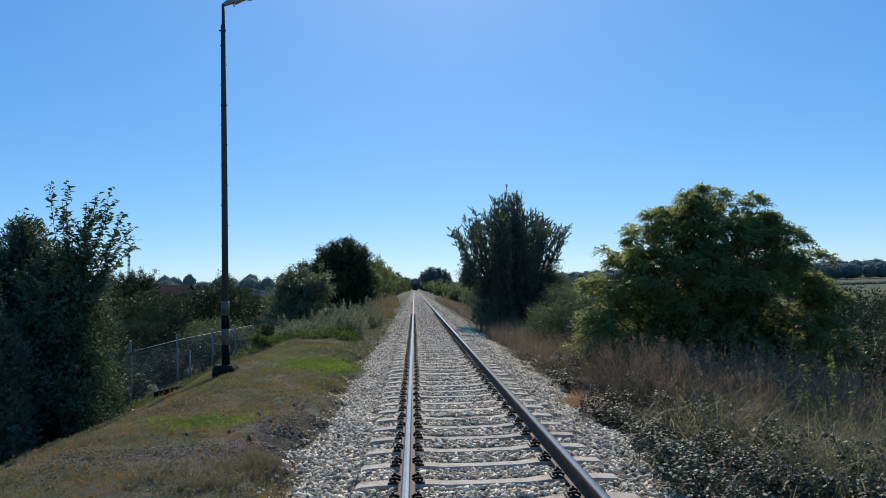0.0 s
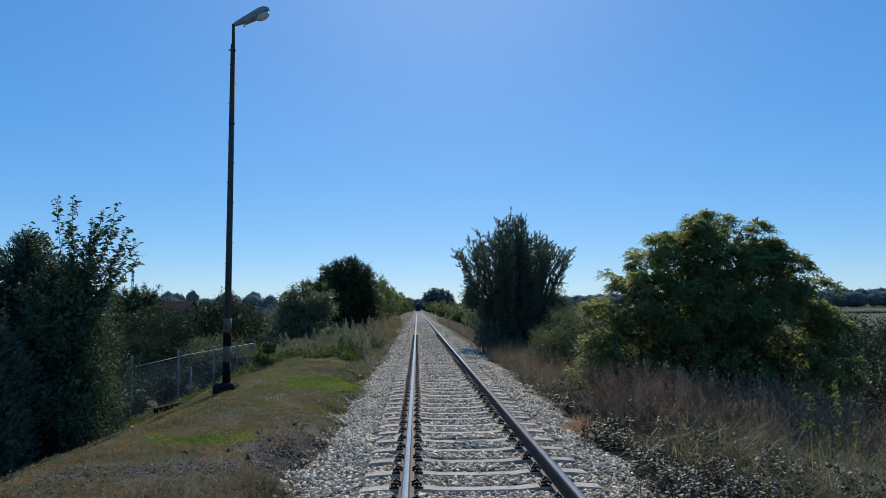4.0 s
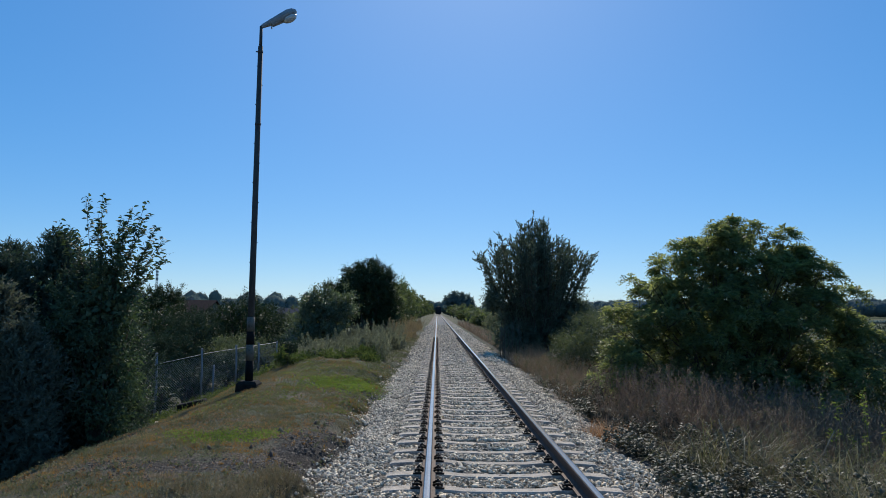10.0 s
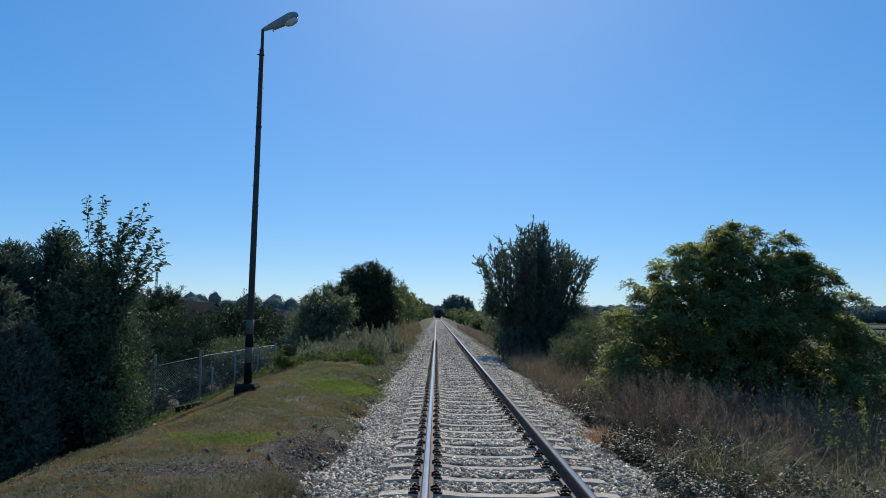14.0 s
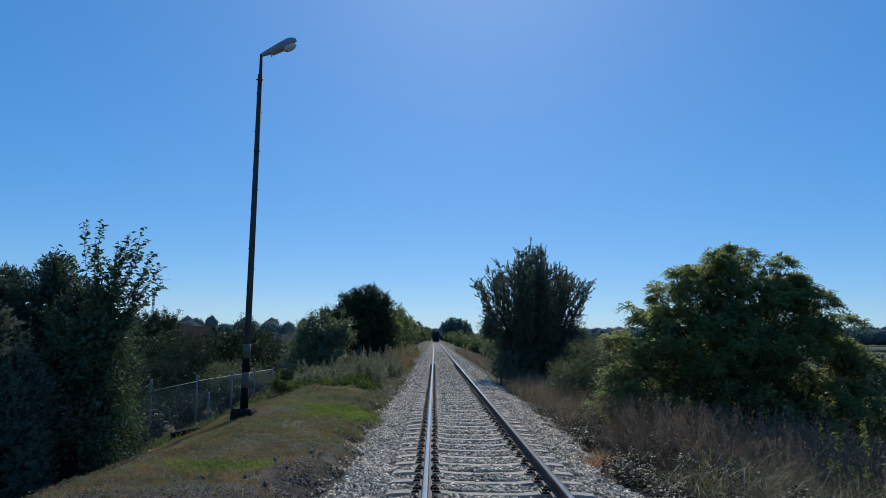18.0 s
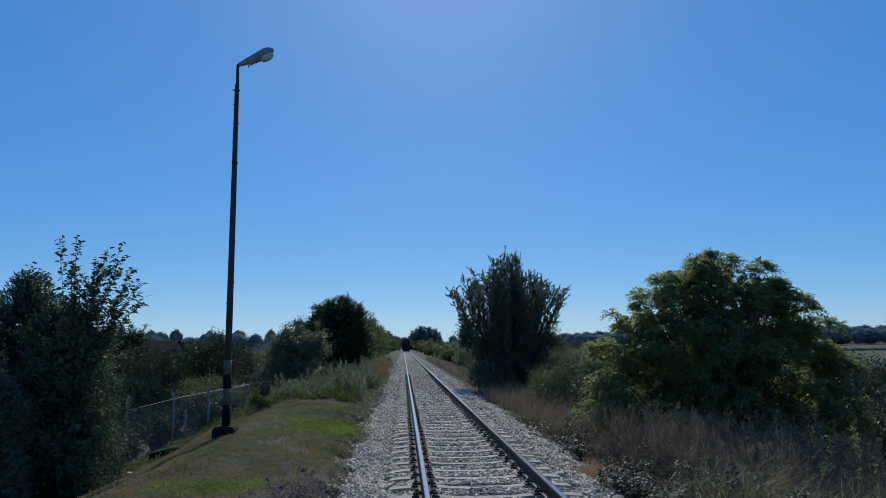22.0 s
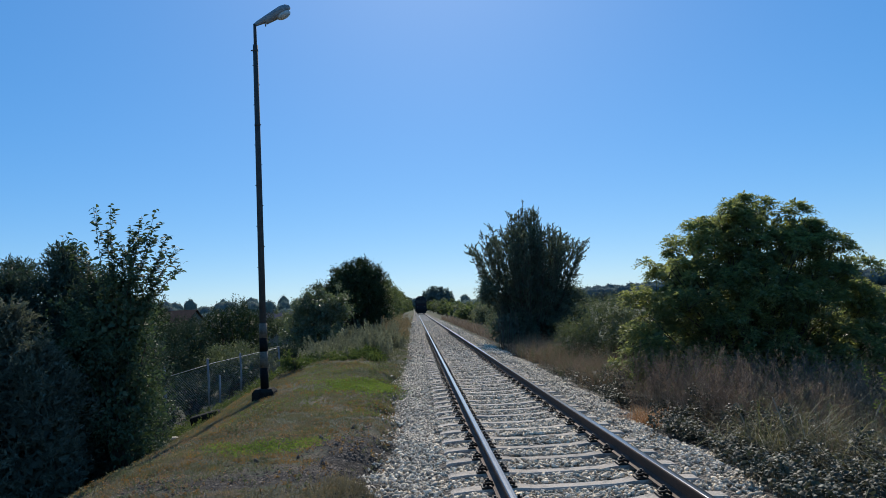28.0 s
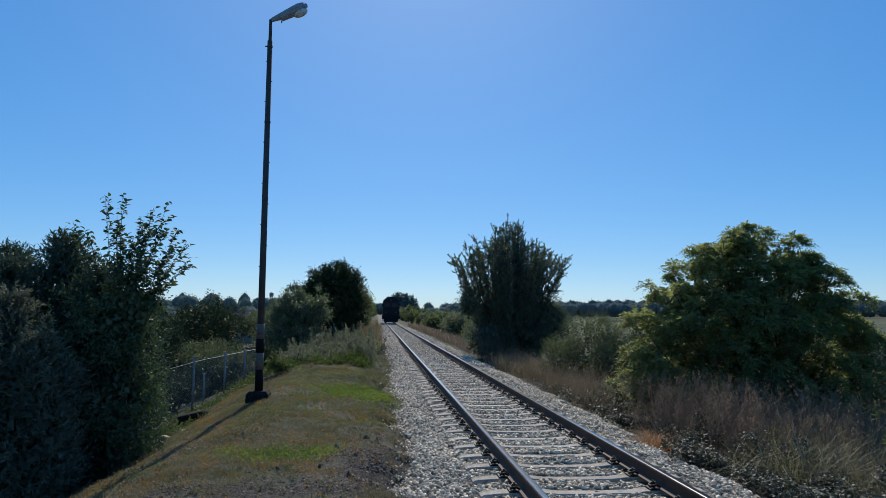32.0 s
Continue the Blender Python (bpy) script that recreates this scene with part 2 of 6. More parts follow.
LEAF_WEED_DRY = leafy("leaf_tall_weed_dry", [(0.27, 0.205, 0.125), (0.33, 0.26, 0.165), (0.22, 0.19, 0.115)], 0.35, tint=(1.1, 1.05, 0.9))
LEAF_BRAMBLE = leafy("leaf_bramble", [(0.04, 0.05, 0.034), (0.06, 0.07, 0.046), (0.09, 0.095, 0.07), (0.07, 0.058, 0.04), (0.075, 0.082, 0.062), (0.14, 0.142, 0.122)], 0.22, 0.55, 0.22, (1.1, 1.1, 0.9))
GRASS_DRY = leafy("grass_dry", [(0.2, 0.155, 0.118), (0.27, 0.215, 0.165), (0.16, 0.128, 0.095), (0.38, 0.32, 0.25)], 0.35, tint=(1.05, 0.97, 0.9))
GRASS_RUSSET = leafy("grass_russet", [(0.18, 0.124, 0.082), (0.235, 0.172, 0.118), (0.3, 0.24, 0.175), (0.14, 0.125, 0.083)], 0.3, tint=(1.05, 0.95, 0.85))
WEED_DEAD = leafy("weed_dead", [(0.2, 0.145, 0.11), (0.27, 0.2, 0.155), (0.34, 0.265, 0.21)], 0.3, tint=(1.05, 0.97, 0.9))
GRASS_ORANGE = leafy("grass_orange", [(0.4, 0.2, 0.09), (0.46, 0.26, 0.12), (0.34, 0.2, 0.1)], 0.35, tint=(1.1, 0.95, 0.8))
GRASS_GREY = leafy("grass_grey_green", [(0.095, 0.105, 0.06), (0.14, 0.135, 0.08), (0.2, 0.175, 0.112), (0.36, 0.33, 0.25)], 0.4, tint=(1.1, 1.15, 0.85))
TURF = leafy("turf_blades", [(0.145, 0.132, 0.085), (0.205, 0.172, 0.115), (0.29, 0.23, 0.165)], 0.35, tint=(1.25, 1.25, 0.95))
TURF_RUST = leafy("turf_dry_rust", [(0.27, 0.135, 0.06), (0.33, 0.18, 0.085), (0.23, 0.15, 0.075)], 0.35)
TURF_GREEN = leafy("turf_dull_green", [(0.125, 0.14, 0.08), (0.17, 0.178, 0.103), (0.215, 0.2, 0.13)], 0.35, tint=(1.25, 1.28, 0.95))
RUST_LEAF = leafy("herb_rust", [(0.37, 0.215, 0.12), (0.42, 0.265, 0.155), (0.3, 0.23, 0.13)], 0.35, tint=(1.2, 1.15, 1.0))
PALE_LEAF = leafy("herb_pale", [(0.3, 0.24, 0.15), (0.38, 0.31, 0.2), (0.24, 0.22, 0.13), (0.36, 0.26, 0.16)], 0.3, tint=(1.15, 1.1, 0.85))
GRIT = surface("cinder_grit", (0.06, 0.048, 0.038), (0.21, 0.168, 0.13), 15, 0.95, 0, 0.6, 90, -0.5, spec=0.15)
HERB_GREEN = leafy("herb_yellow_green", [(0.13, 0.165, 0.065), (0.175, 0.205, 0.08), (0.22, 0.235, 0.1)], 0.4)
CLOVER = leafy("clover_green", [(0.14, 0.2, 0.05), (0.19, 0.26, 0.06), (0.24, 0.3, 0.08)], 0.45)
# Pale blue leaf colour carries the distance haze of the far woods.
FAR_LEAF_HAZED = leafy("far_wood_leaf_hazed", [(0.17, 0.215, 0.225), (0.19, 0.235, 0.24), (0.215, 0.255, 0.255)], 0.5, 0.9, 0.02, (1.0, 1.1, 1.0))
# Blue-grey haze on the far hill is mixed into this colour too.
FAR_PINE_HAZED = leafy("far_plantation_leaf_hazed", [(0.15, 0.195, 0.215), (0.165, 0.21, 0.23), (0.18, 0.225, 0.24)], 0.5, 0.9, 0.02, (1.0, 1.1, 1.1))
# Dark leaves; the palest tone paints silvery glints onto some of them.
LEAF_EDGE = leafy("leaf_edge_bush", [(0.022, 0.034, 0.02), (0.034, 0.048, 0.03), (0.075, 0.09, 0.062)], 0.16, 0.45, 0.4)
YELLOW_LEAF = leafy("leaf_fresh_yellow", [(0.16, 0.2, 0.06), (0.24, 0.26, 0.1)], 0.4)


def ground_material():
    m, nodes, links = nodes_of("ground_soil_and_turf")
    b = nodes["Principled BSDF"]
    at = nodes.new("ShaderNodeTexCoord").outputs["Object"]
    turf = ramp(nodes, links, noise_node(nodes, links, at, 1.1, 7, 0.72), [(0.32, (0.3, 0.2, 0.13)), (0.42, (0.16, 0.145, 0.105)), (0.5, (0.125, 0.135, 0.08)), (0.58, (0.18, 0.165, 0.115)), (0.68, (0.3, 0.205, 0.13))])
    soil = ramp(nodes, links, noise_node(nodes, links, at, 14, 6, 0.7), [(0.36, (0.03, 0.026, 0.024)), (0.52, (0.09, 0.078, 0.066)), (0.66, (0.2, 0.172, 0.14))])
    xyz = nodes.new("ShaderNodeSeparateXYZ")
    links.new(at, xyz.inputs[0])
    side = nodes.new("ShaderNodeMapRange")
    side.inputs[1].default_value, side.inputs[2].default_value, side.inputs[3].default_value, side.inputs[4].default_value = -4.6, -2.2, -0.12, -0.02
    links.new(xyz.outputs["X"], side.inputs[0])
    bare = nodes.new("ShaderNodeMath")
    links.new(noise_node(nodes, links, at, 0.9, 6, 0.65), bare.inputs[0])
    links.new(side.outputs[0], bare.inputs[1])
    for cx, cy, rx, ry in ((-2.2, 6.3, 0.55, 1.5), (-3.3, 5.5, 1.3, 0.36)):
        gap, wide = nodes.new("ShaderNodeVectorMath"), nodes.new("ShaderNodeVectorMath")
        gap.operation, wide.operation = "MULTIPLY_ADD", "LENGTH"
        gap.inputs[1].default_value, gap.inputs[2].default_value = (1 / rx, 1 / ry, 0), (-cx / rx, -cy / ry, 0)
        links.new(at, gap.inputs[0])
        links.new(gap.outputs[0], wide.inputs[0])
        fade = nodes.new("ShaderNodeMapRange")
        fade.inputs[1].default_value, fade.inputs[2].default_value, fade.inputs[3].default_value, fade.inputs[4].default_value = 0.4, 1.3, 0.24, 0.0
        links.new(wide.outputs["Value"], fade.inputs[0])
        more = nodes.new("ShaderNodeMath")
        links.new(bare.outputs[0], more.inputs[0])
        links.new(fade.outputs[0], more.inputs[1])
        bare = more
    near = mixed(nodes, links, ramp(nodes, links, bare.outputs[0], [(0.5, (0, 0, 0)), (0.62, (1, 1, 1))]), turf, soil)
    bank = nodes.new("ShaderNodeMapRange")
    bank.inputs[1].default_value, bank.inputs[2].default_value = 2.1, 2.9
    links.new(xyz.outputs["X"], bank.inputs[0])
    litter = ramp(nodes, links, noise_node(nodes, links, at, 3.0, 5, 0.7), [(0.35, (0.03, 0.026, 0.02)), (0.65, (0.085, 0.07, 0.05))])
    near = mixed(nodes, links, bank.outputs[0], near, litter)
    fields = ramp(nodes, links, noise_node(nodes, links, at, 0.008, 3, 0.4), [(0.38, (0.06, 0.075, 0.03)), (0.48, (0.075, 0.08, 0.038)), (0.55, (0.1, 0.092, 0.05)), (0.66, (0.06, 0.075, 0.03))])
    far = nodes.new("ShaderNodeMapRange")
    far.inputs[1].default_value, far.inputs[2].default_value = 40, 90
    links.new(xyz.outputs["Y"], far.inputs[0])
    col = mixed(nodes, links, far.outputs[0], near, fields)
    grain = noise_node(nodes, links, at, 45, 5, 0.7)
    col = mixed(nodes, links, 1.0, col, ramp(nodes, links, grain, [(0.3, (0.55, 0.55, 0.55)), (0.7, (1.4, 1.4, 1.4))]), "MULTIPLY")
    links.new(col, b.inputs["Base Color"])
    b.inputs["Roughness"].default_value, b.inputs["Specular IOR Level"].default_value = 0.95, 0.2
    bp = nodes.new("ShaderNodeBump")
    bp.inputs["Strength"].default_value, bp.inputs["Distance"].default_value = 1.0, 0.09
    links.new(grain, bp.inputs["Height"])
    links.new(bp.outputs["Normal"], b.inputs["Normal"])
    return m


GROUND = ground_material()

# ---- builders ----
rng = np.random.default_rng(7)


def raw_mesh(name, verts, faces, material, smooth=False):
    """A mesh from arrays of vertices and of equal-sided faces."""
    verts, faces = np.asarray(verts, np.float32), np.asarray(faces, np.int32)
    me = bpy.data.meshes.new(name)
    k = faces.shape[1]
    me.vertices.add(len(verts))
    me.vertices.foreach_set("co", verts.ravel())
    me.loops.add(faces.size)
    me.loops.foreach_set("vertex_index", faces.ravel())
    me.polygons.add(len(faces))
    me.polygons.foreach_set("loop_start", np.arange(0, faces.size, k, dtype=np.int32))
    if smooth:
        me.polygons.foreach_set("use_smooth", np.ones(len(faces), bool))
    me.materials.append(material)
    me.update(calc_edges=True)
    return me


def part(name, data, material=None, parent=None, label=""):
    """Links a bmesh or a mesh as one object under a thing or a part."""
    if isinstance(data, bmesh.types.BMesh):
        me = bpy.data.meshes.new(name)
        data.to_mesh(me)
        data.free()
        me.materials.append(material)
        data = me
    ob = new(name, data)
    ob.parent = parent
    return tagged(ob, label)


def thing(name, label, category, at=(0, 0, 0), group="", kind=""):
    ob = new(name)
    ob.location = at
    return tagged(ob, label, category, group, kind)


def box(bm, size, at=(0, 0, 0), bevel=0.0, turn=None):
    made = bmesh.ops.create_cube(bm, size=1)["verts"]
    bmesh.ops.scale(bm, vec=size, verts=made)
    if bevel:
        edges = list({e for v in made for e in v.link_edges})
        made = list({v for f in bmesh.ops.bevel(bm, geom=edges, offset=bevel, segments=2, affect="EDGES", profile=0.5)["faces"] for v in f.verts} | {v for v in made if v.is_valid})
    if turn:
        bmesh.ops.rotate(bm, cent=(0, 0, 0), matrix=turn.to_3x3(), verts=made)
    bmesh.ops.translate(bm, vec=at, verts=made)
    return bm


def tube(bm, points, radii, sides=10, cap=True):
    """A tapered tube along points."""
    rings = []
    for i, p in enumerate(points):
        a, c = Vector(points[max(0, i - 1)]), Vector(points[min(len(points) - 1, i + 1)])
        q = (c - a).to_track_quat("Z", "Y")
        rings.append([bm.verts.new(Vector(p) + q @ Vector((math.cos(2 * math.pi * k / sides) * radii[i], math.sin(2 * math.pi * k / sides) * radii[i], 0))) for k in range(sides)])
    for r, s in zip(rings, rings[1:]):
        for k in range(sides):
            f = bm.faces.new((r[k], r[(k + 1) % sides], s[(k + 1) % sides], s[k]))
            f.smooth = True
    if cap:
        bm.faces.new(rings[0][::-1])
        bm.faces.new(rings[-1])
    return bm


def loft(bm, sections):
    """Joins equal-length closed rings of points into a skin with caps."""
    rings = [[bm.verts.new(p) for p in s] for s in sections]
    n = len(rings[0])
    for r, s in zip(rings, rings[1:]):
        for k in range(n):
            bm.faces.new((r[k], r[(k + 1) % n], s[(k + 1) % n], s[k]))
    bm.faces.new(rings[0][::-1])
    bm.faces.new(rings[-1])
    bmesh.ops.recalc_face_normals(bm, faces=bm.faces[:])
    return bm


def unit(v):
    return v / np.maximum(np.linalg.norm(v, axis=-1, keepdims=True), 1e-9)


def leaf_arrays(base, way, length, width, fold=0.25, flat=0.0):
    """Folded pointed leaves: base and way (n, 3), length and width (n,)."""
    n = len(base)
    side = unit(np.cross(way, unit(rng.normal(size=(n, 3)) * (1 - flat) + np.array([0, 0, 1.6]) * flat)))
    up = np.cross(side, way)
    length, width = np.broadcast_to(length, n)[:, None], np.broadcast_to(width, n)[:, None]
    mid = base + way * length * 0.45 + up * width * fold
    tip = base + way * length - up * width * fold
    v = np.stack([base, mid - side * width / 2, tip, mid + side * width / 2], 1).reshape(-1, 3)
    i = np.arange(n)[:, None] * 4
    return v, np.concatenate([i + [[0, 1, 2]], i + [[0, 2, 3]]], 1).reshape(-1, 3)


def tri_arrays(base, way, length, width):
    """Small or far leaves and blades, one triangle each."""
    n = len(base)
    side = unit(np.cross(way, unit(rng.normal(size=(n, 3)))))
    length, width = np.broadcast_to(length, n)[:, None], np.broadcast_to(width, n)[:, None]
    v = np.stack([base - side * width * 0.5, base + side * width * 0.5, base + way * length], 1).reshape(-1, 3)
    return v, np.arange(3 * n).reshape(-1, 3)


def pinnate_arrays(base, way, length, pairs, leaflet, aspect, droop=0.35):
    """Feathered leaves: pairs of leaflets along a drooping stalk, and one at its tip."""
    n = len(base)
    side = unit(np.cross(way, unit(rng.normal(size=(n, 3)) * 0.35 + [0, 0, 1.0])))
    length = np.broadcast_to(length, n)[:, None]
    out = []
    for k in range(pairs + 1):
        t = (k + 0.9) / (pairs + 0.9)
        p = base + way * length * t - np.array([0, 0, 1]) * length * droop * t * t
        size = leaflet * rng.uniform(0.75, 1.2, n) * (0.8 + 0.4 * math.sin(math.pi * t))
        for s in ((-1, 1) if k < pairs else (0,)):
            w = unit(way * (0.65 if s else 1.0) + side * s * 0.85 + rng.normal(size=(n, 3)) * 0.15 - np.array([0, 0, 0.25 * t]))
            out.append(leaf_arrays(p, w, size, size * aspect, 0.2, 0.7))
    return joined(out)


def oval_arrays(base, way, length, width):
    """Broad oval leaves that fold along the midrib and droop at the tip."""
    n = len(base)
    side = unit(np.cross(way, unit(rng.normal(size=(n, 3)) * 0.5 + [0, 0, 1.0])))
    up = np.cross(side, way)
    length, width = np.broadcast_to(length, n)[:, None], np.broadcast_to(width, n)[:, None]
    rows = [base]
    for f, w, lift in ((0.3, 0.46, 0.12), (0.65, 0.4, 0.02)):
        p = base + way * length * f + up * length * lift
        rows += [p - side * width * w, p + side * width * w]
    rows.append(base + way * length - up * length * 0.2)
    v = np.stack(rows, 1).reshape(-1, 3)
    i = np.arange(n)[:, None] * 6
    return v, np.concatenate([i + [a] for a in ((0, 1, 2), (1, 3, 4), (1, 4, 2), (3, 5, 4))], 1).reshape(-1, 3)


def blade_arrays(base, way, length, width, droop):
    """Grass blades of three segments that bend over by their own weight."""
    n = len(base)
    length, width, droop = (np.broadcast_to(a, n)[:, None] for a in (length, width, droop))
    out = rng.normal(size=(n, 3)) * (1, 1, 0)
    out = unit(out)
    side = np.stack([-out[:, 1], out[:, 0], 0 * out[:, 0]], 1)
    rows = []
    for f, w in ((0, 1.0), (0.4, 0.85), (0.75, 0.55)):
        p = base + way * length * f + out * length * droop * f * f - np.array([0, 0, 1]) * length * droop * 0.5 * f ** 3
        rows += [p - side * width * w / 2, p + side * width * w / 2]
    rows.append(base + way * length + out * length * droop - np.array([0, 0, 1]) * length * droop * 0.5)
    v = np.stack(rows, 1).reshape(-1, 3)
    i = np.arange(n)[:, None] * 7
    f = np.concatenate([i + [a] for a in ((0, 1, 3), (0, 3, 2), (2, 3, 5), (2, 5, 4), (4, 5, 6))], 1).reshape(-1, 3)
    return v, f


def joined(arrays):
    vs, fs, k = [], [], 0
    for v, f in arrays:
        vs.append(v)
        fs.append(f + k)
        k += len(v)
    return np.concatenate(vs), np.concatenate(fs)


def stems_arrays(starts, ends, r0, r1):
    """Three-sided tapered stems between arrays of points."""
    n = len(starts)
    way = unit(ends - starts)
    a = unit(np.cross(way, np.broadcast_to([0.31, 0.2, 0.93], (n, 3))))
    b = np.cross(way, a)
    r0, r1 = np.broadcast_to(r0, n)[:, None], np.broadcast_to(r1, n)[:, None]
    ring = [math.cos(t) * a + math.sin(t) * b for t in (0, 2.1, 4.2)]
    v = np.stack([starts + r * r0 for r in ring] + [ends + r * r1 for r in ring], 1).reshape(-1, 3)
    i = np.arange(n)[:, None] * 6
    f = np.concatenate([i + [q] for q in ((0, 1, 4), (0, 4, 3), (1, 2, 5), (1, 5, 4), (2, 0, 3), (2, 3, 5))], 1).reshape(-1, 3)
    return v, f


def sphere_dirs(n, low=-0.5):
    v = unit(rng.normal(size=(n * 3, 3)))
    v = v[v[:, 2] > low]
    return v[:n]


def crown_arrays(lobes, twigs, per_twig, leaf, aspect, twig_len, upward=0.3, inner=0.0, low=-0.6, jitter=0.3, clump=11, flat=0.0, simple=False):
    """Leaves on twigs that stand out of a set of lobes (centre, radii); inner: share of large inner leaves that close the crown."""
    areas = np.array([(r[0] * r[1] + r[0] * r[2] + r[1] * r[2]) for _, r in lobes])
    out = []
    for (c, r), share in zip(lobes, areas / areas.sum()):
        n = max(8, int(twigs * share))
        d = sphere_dirs(max(5, n // clump), low)
        bump = 1 + jitter * np.array([noise.noise(Vector(x * 2.3) + Vector(c)) + 0.6 * noise.noise(Vector(x * 5.1) - Vector(c)) for x in d])[:, None]
        core = np.array(c) + d * np.array(r) * (bump * rng.uniform(0.7, 1.0, (len(d), 1)))
        pick = rng.integers(0, len(d), n)
        d = d[pick]
        root = core[pick] + rng.normal(size=(n, 3)) * twig_len * (0.22 + 0.9 * flat) * np.array([1, 1, 1 - 0.7 * flat])
        way = unit((d * 0.9 + rng.normal(size=(n, 3)) * 0.7) * np.array([1, 1, 1 - 0.6 * flat]) + [0, 0, upward])
        ln = twig_len * rng.uniform(0.5, 1.3, n)
        t = np.tile(np.linspace(0.1, 1, per_twig), n)
        rr, ww, ll = (np.repeat(a, per_twig, 0) for a in (root, way, ln))
        base = rr + ww * (ll * t)[:, None] + rng.normal(size=(n * per_twig, 3)) * leaf * 0.25
        lw = unit((ww * 0.5 + rng.normal(size=base.shape) * 0.75) * np.array([1, 1, 1 - 0.6 * flat]) - [0, 0, 0.15])
        size = leaf * rng.uniform(0.6, 1.25, len(base))
        out.append(tri_arrays(base, lw, size, size * aspect) if simple else leaf_arrays(base, lw, size, size * aspect, 0.25, flat))
        if inner:
            k = int(n * inner)
            dd = sphere_dirs(k, -1)
            base = np.array(c) + dd * np.array(r) * rng.uniform(0.35, 0.85, (len(dd), 1))
            size = leaf * 2.0 * rng.uniform(0.7, 1.2, len(base))
            out.append(tri_arrays(base, unit(rng.normal(size=base.shape)), size, size) if simple else leaf_arrays(base, unit(rng.normal(size=base.shape)), size, size * 0.7))
    return joined(out)


def limbs_arrays(foot, lobes, per_lobe, r0):
    """Limbs from the foot into the lobes."""
    starts, ends, a, b = [], [], [], []
    for c, r in lobes:
        for _ in range(per_lobe):
            tip = np.array(c) + unit(rng.normal(size=3) + [0, 0, 0.4]) * np.array(r) * 0.8
            bend = np.array(foot) * 0.5 + tip * 0.5 + rng.normal(size=3) * 0.15 + [0, 0, 0.2]
            starts += [np.array(foot), bend]
            ends += [bend, tip]
            a += [r0, r0 * 0.6]
            b += [r0 * 0.6, r0 * 0.2]
    return stems_arrays(np.array(starts), np.array(ends), np.array(a), np.array(b))


def shrub(name, label, category, foot, lobes, leaf_mat, twigs, per_twig, leaf, aspect, twig_len, limb=0.05, inner=0.6, bark=BARK, group="", upward=0.3, jitter=0.3, clump=11, flat=0.0, simple=False):
    """A tree or bush: trunk limbs and a crown; lobes are given from the foot."""
    ob = thing(name, label, category, foot, group)
    part("trunk", raw_mesh("trunk", *limbs_arrays((0, 0, -0.25), lobes, 5, limb), bark), parent=ob)
    part("crown", raw_mesh("crown", *crown_arrays(lobes, twigs, per_twig, leaf, aspect, twig_len, upward, inner, jitter=jitter, clump=clump, flat=flat, simple=simple), leaf_mat), parent=ob)
    return ob


# ---- ground ----


def smooth(a, b, x):
    t = np.clip((np.asarray(x, float) - a) / (b - a), 0, 1)
    return t * t * (3 - 2 * t)


def height(x, y):
    """The lie of the land."""
    x, y = np.asarray(x, float), np.asarray(y, float)
    bed = -0.42 + 0 * x
    wander = 0.2 * smooth(10, 16, y) * np.sin(0.47 * y) + 0.13 * np.sin(1.3 * y) + 0.1 * np.sin(3.1 * y + 1.0) + 0.06 * np.sin(7.3 * y)
    left = -0.42 + 0.32 * smooth(-1.6, -2.35, x + wander * smooth(60, 30, y)) - 0.2 * smooth(-4.2, -5.6, x) + 0.22 * smooth(-2.2, -3.2, x) * smooth(10, 20, y)
    left = left - 0.5 * smooth(-5.0, -6.6, x) - 1.0 * smooth(-5.8, -9.5, x) - 1.0 * smooth(-9, -22, x) - 1.5 * smooth(-40, -120, x)
    right = -0.42 - 0.25 * smooth(2.6, 4.5, x) - 1.3 * smooth(4.5, 10, x) - 1.4 * smooth(10, 30, x) - 1.5 * smooth(60, 160, x)
    z = np.where(x < -1.6, left, np.where(x > 2.4, right, bed))
    rise = 14 * smooth(700, 1500, np.hypot(x, y)) * smooth(60, 400, np.abs(x))
    roll = 0.03 * np.sin(1.7 * x + 0.6 * y) * np.sin(0.9 * y - 0.4 * x) + 0.02 * np.sin(4.1 * x) * np.cos(3.3 * y + 1)
    return z + rise + roll * (np.abs(x) > 2.2)


def axis_steps(spans):
    out = []
    for a, b, step in spans:
        out += list(np.arange(a, b, step))
    return np.array(out + [spans[-1][1]])


gx = axis_steps([(-4500, -500, 400), (-500, -60, 40), (-60, -12, 3), (-12, 12, 0.2), (12, 60, 3), (60, 500, 40), (500, 4500, 400)])
gy = axis_steps([(-400, -20, 40), (-20, 0, 1), (0, 30, 0.25), (30, 90, 1.5), (90, 500, 20), (500, 4700, 300)])
GX, GY = np.meshgrid(gx, gy)
gv = np.stack([GX, GY, height(GX, GY)], -1).reshape(-1, 3)
ii = np.arange(len(gy) - 1)[:, None] * len(gx) + np.arange(len(gx) - 1)[None]
gf = np.stack([ii, ii + 1, ii + 1 + len(gx), ii + len(gx)], -1).reshape(-1, 4)
ground = tagged(new("ground", raw_mesh("ground", gv, gf, GROUND, True)), "dry turf and bare soil verge running out to fields", "ground", kind="structure")


def ballast_top(x, y):
    x = np.asarray(x, float)
    z = -0.212 + 0 * x - 0.015 * np.sin(3.1 * x + y) * np.sin(2.3 * y)
    z = z - 0.012 * smooth(0.85, 1.1, np.abs(x)) * smooth(1.6, 1.3, np.abs(x))
    z = z - 0.13 * smooth(-1.45, -2.25, x) - 0.16 * smooth(1.45, 2.2, x) - 0.25 * smooth(2.1, 2.7, x) - 0.15 * smooth(-2.1, -2.6, x)
    return z


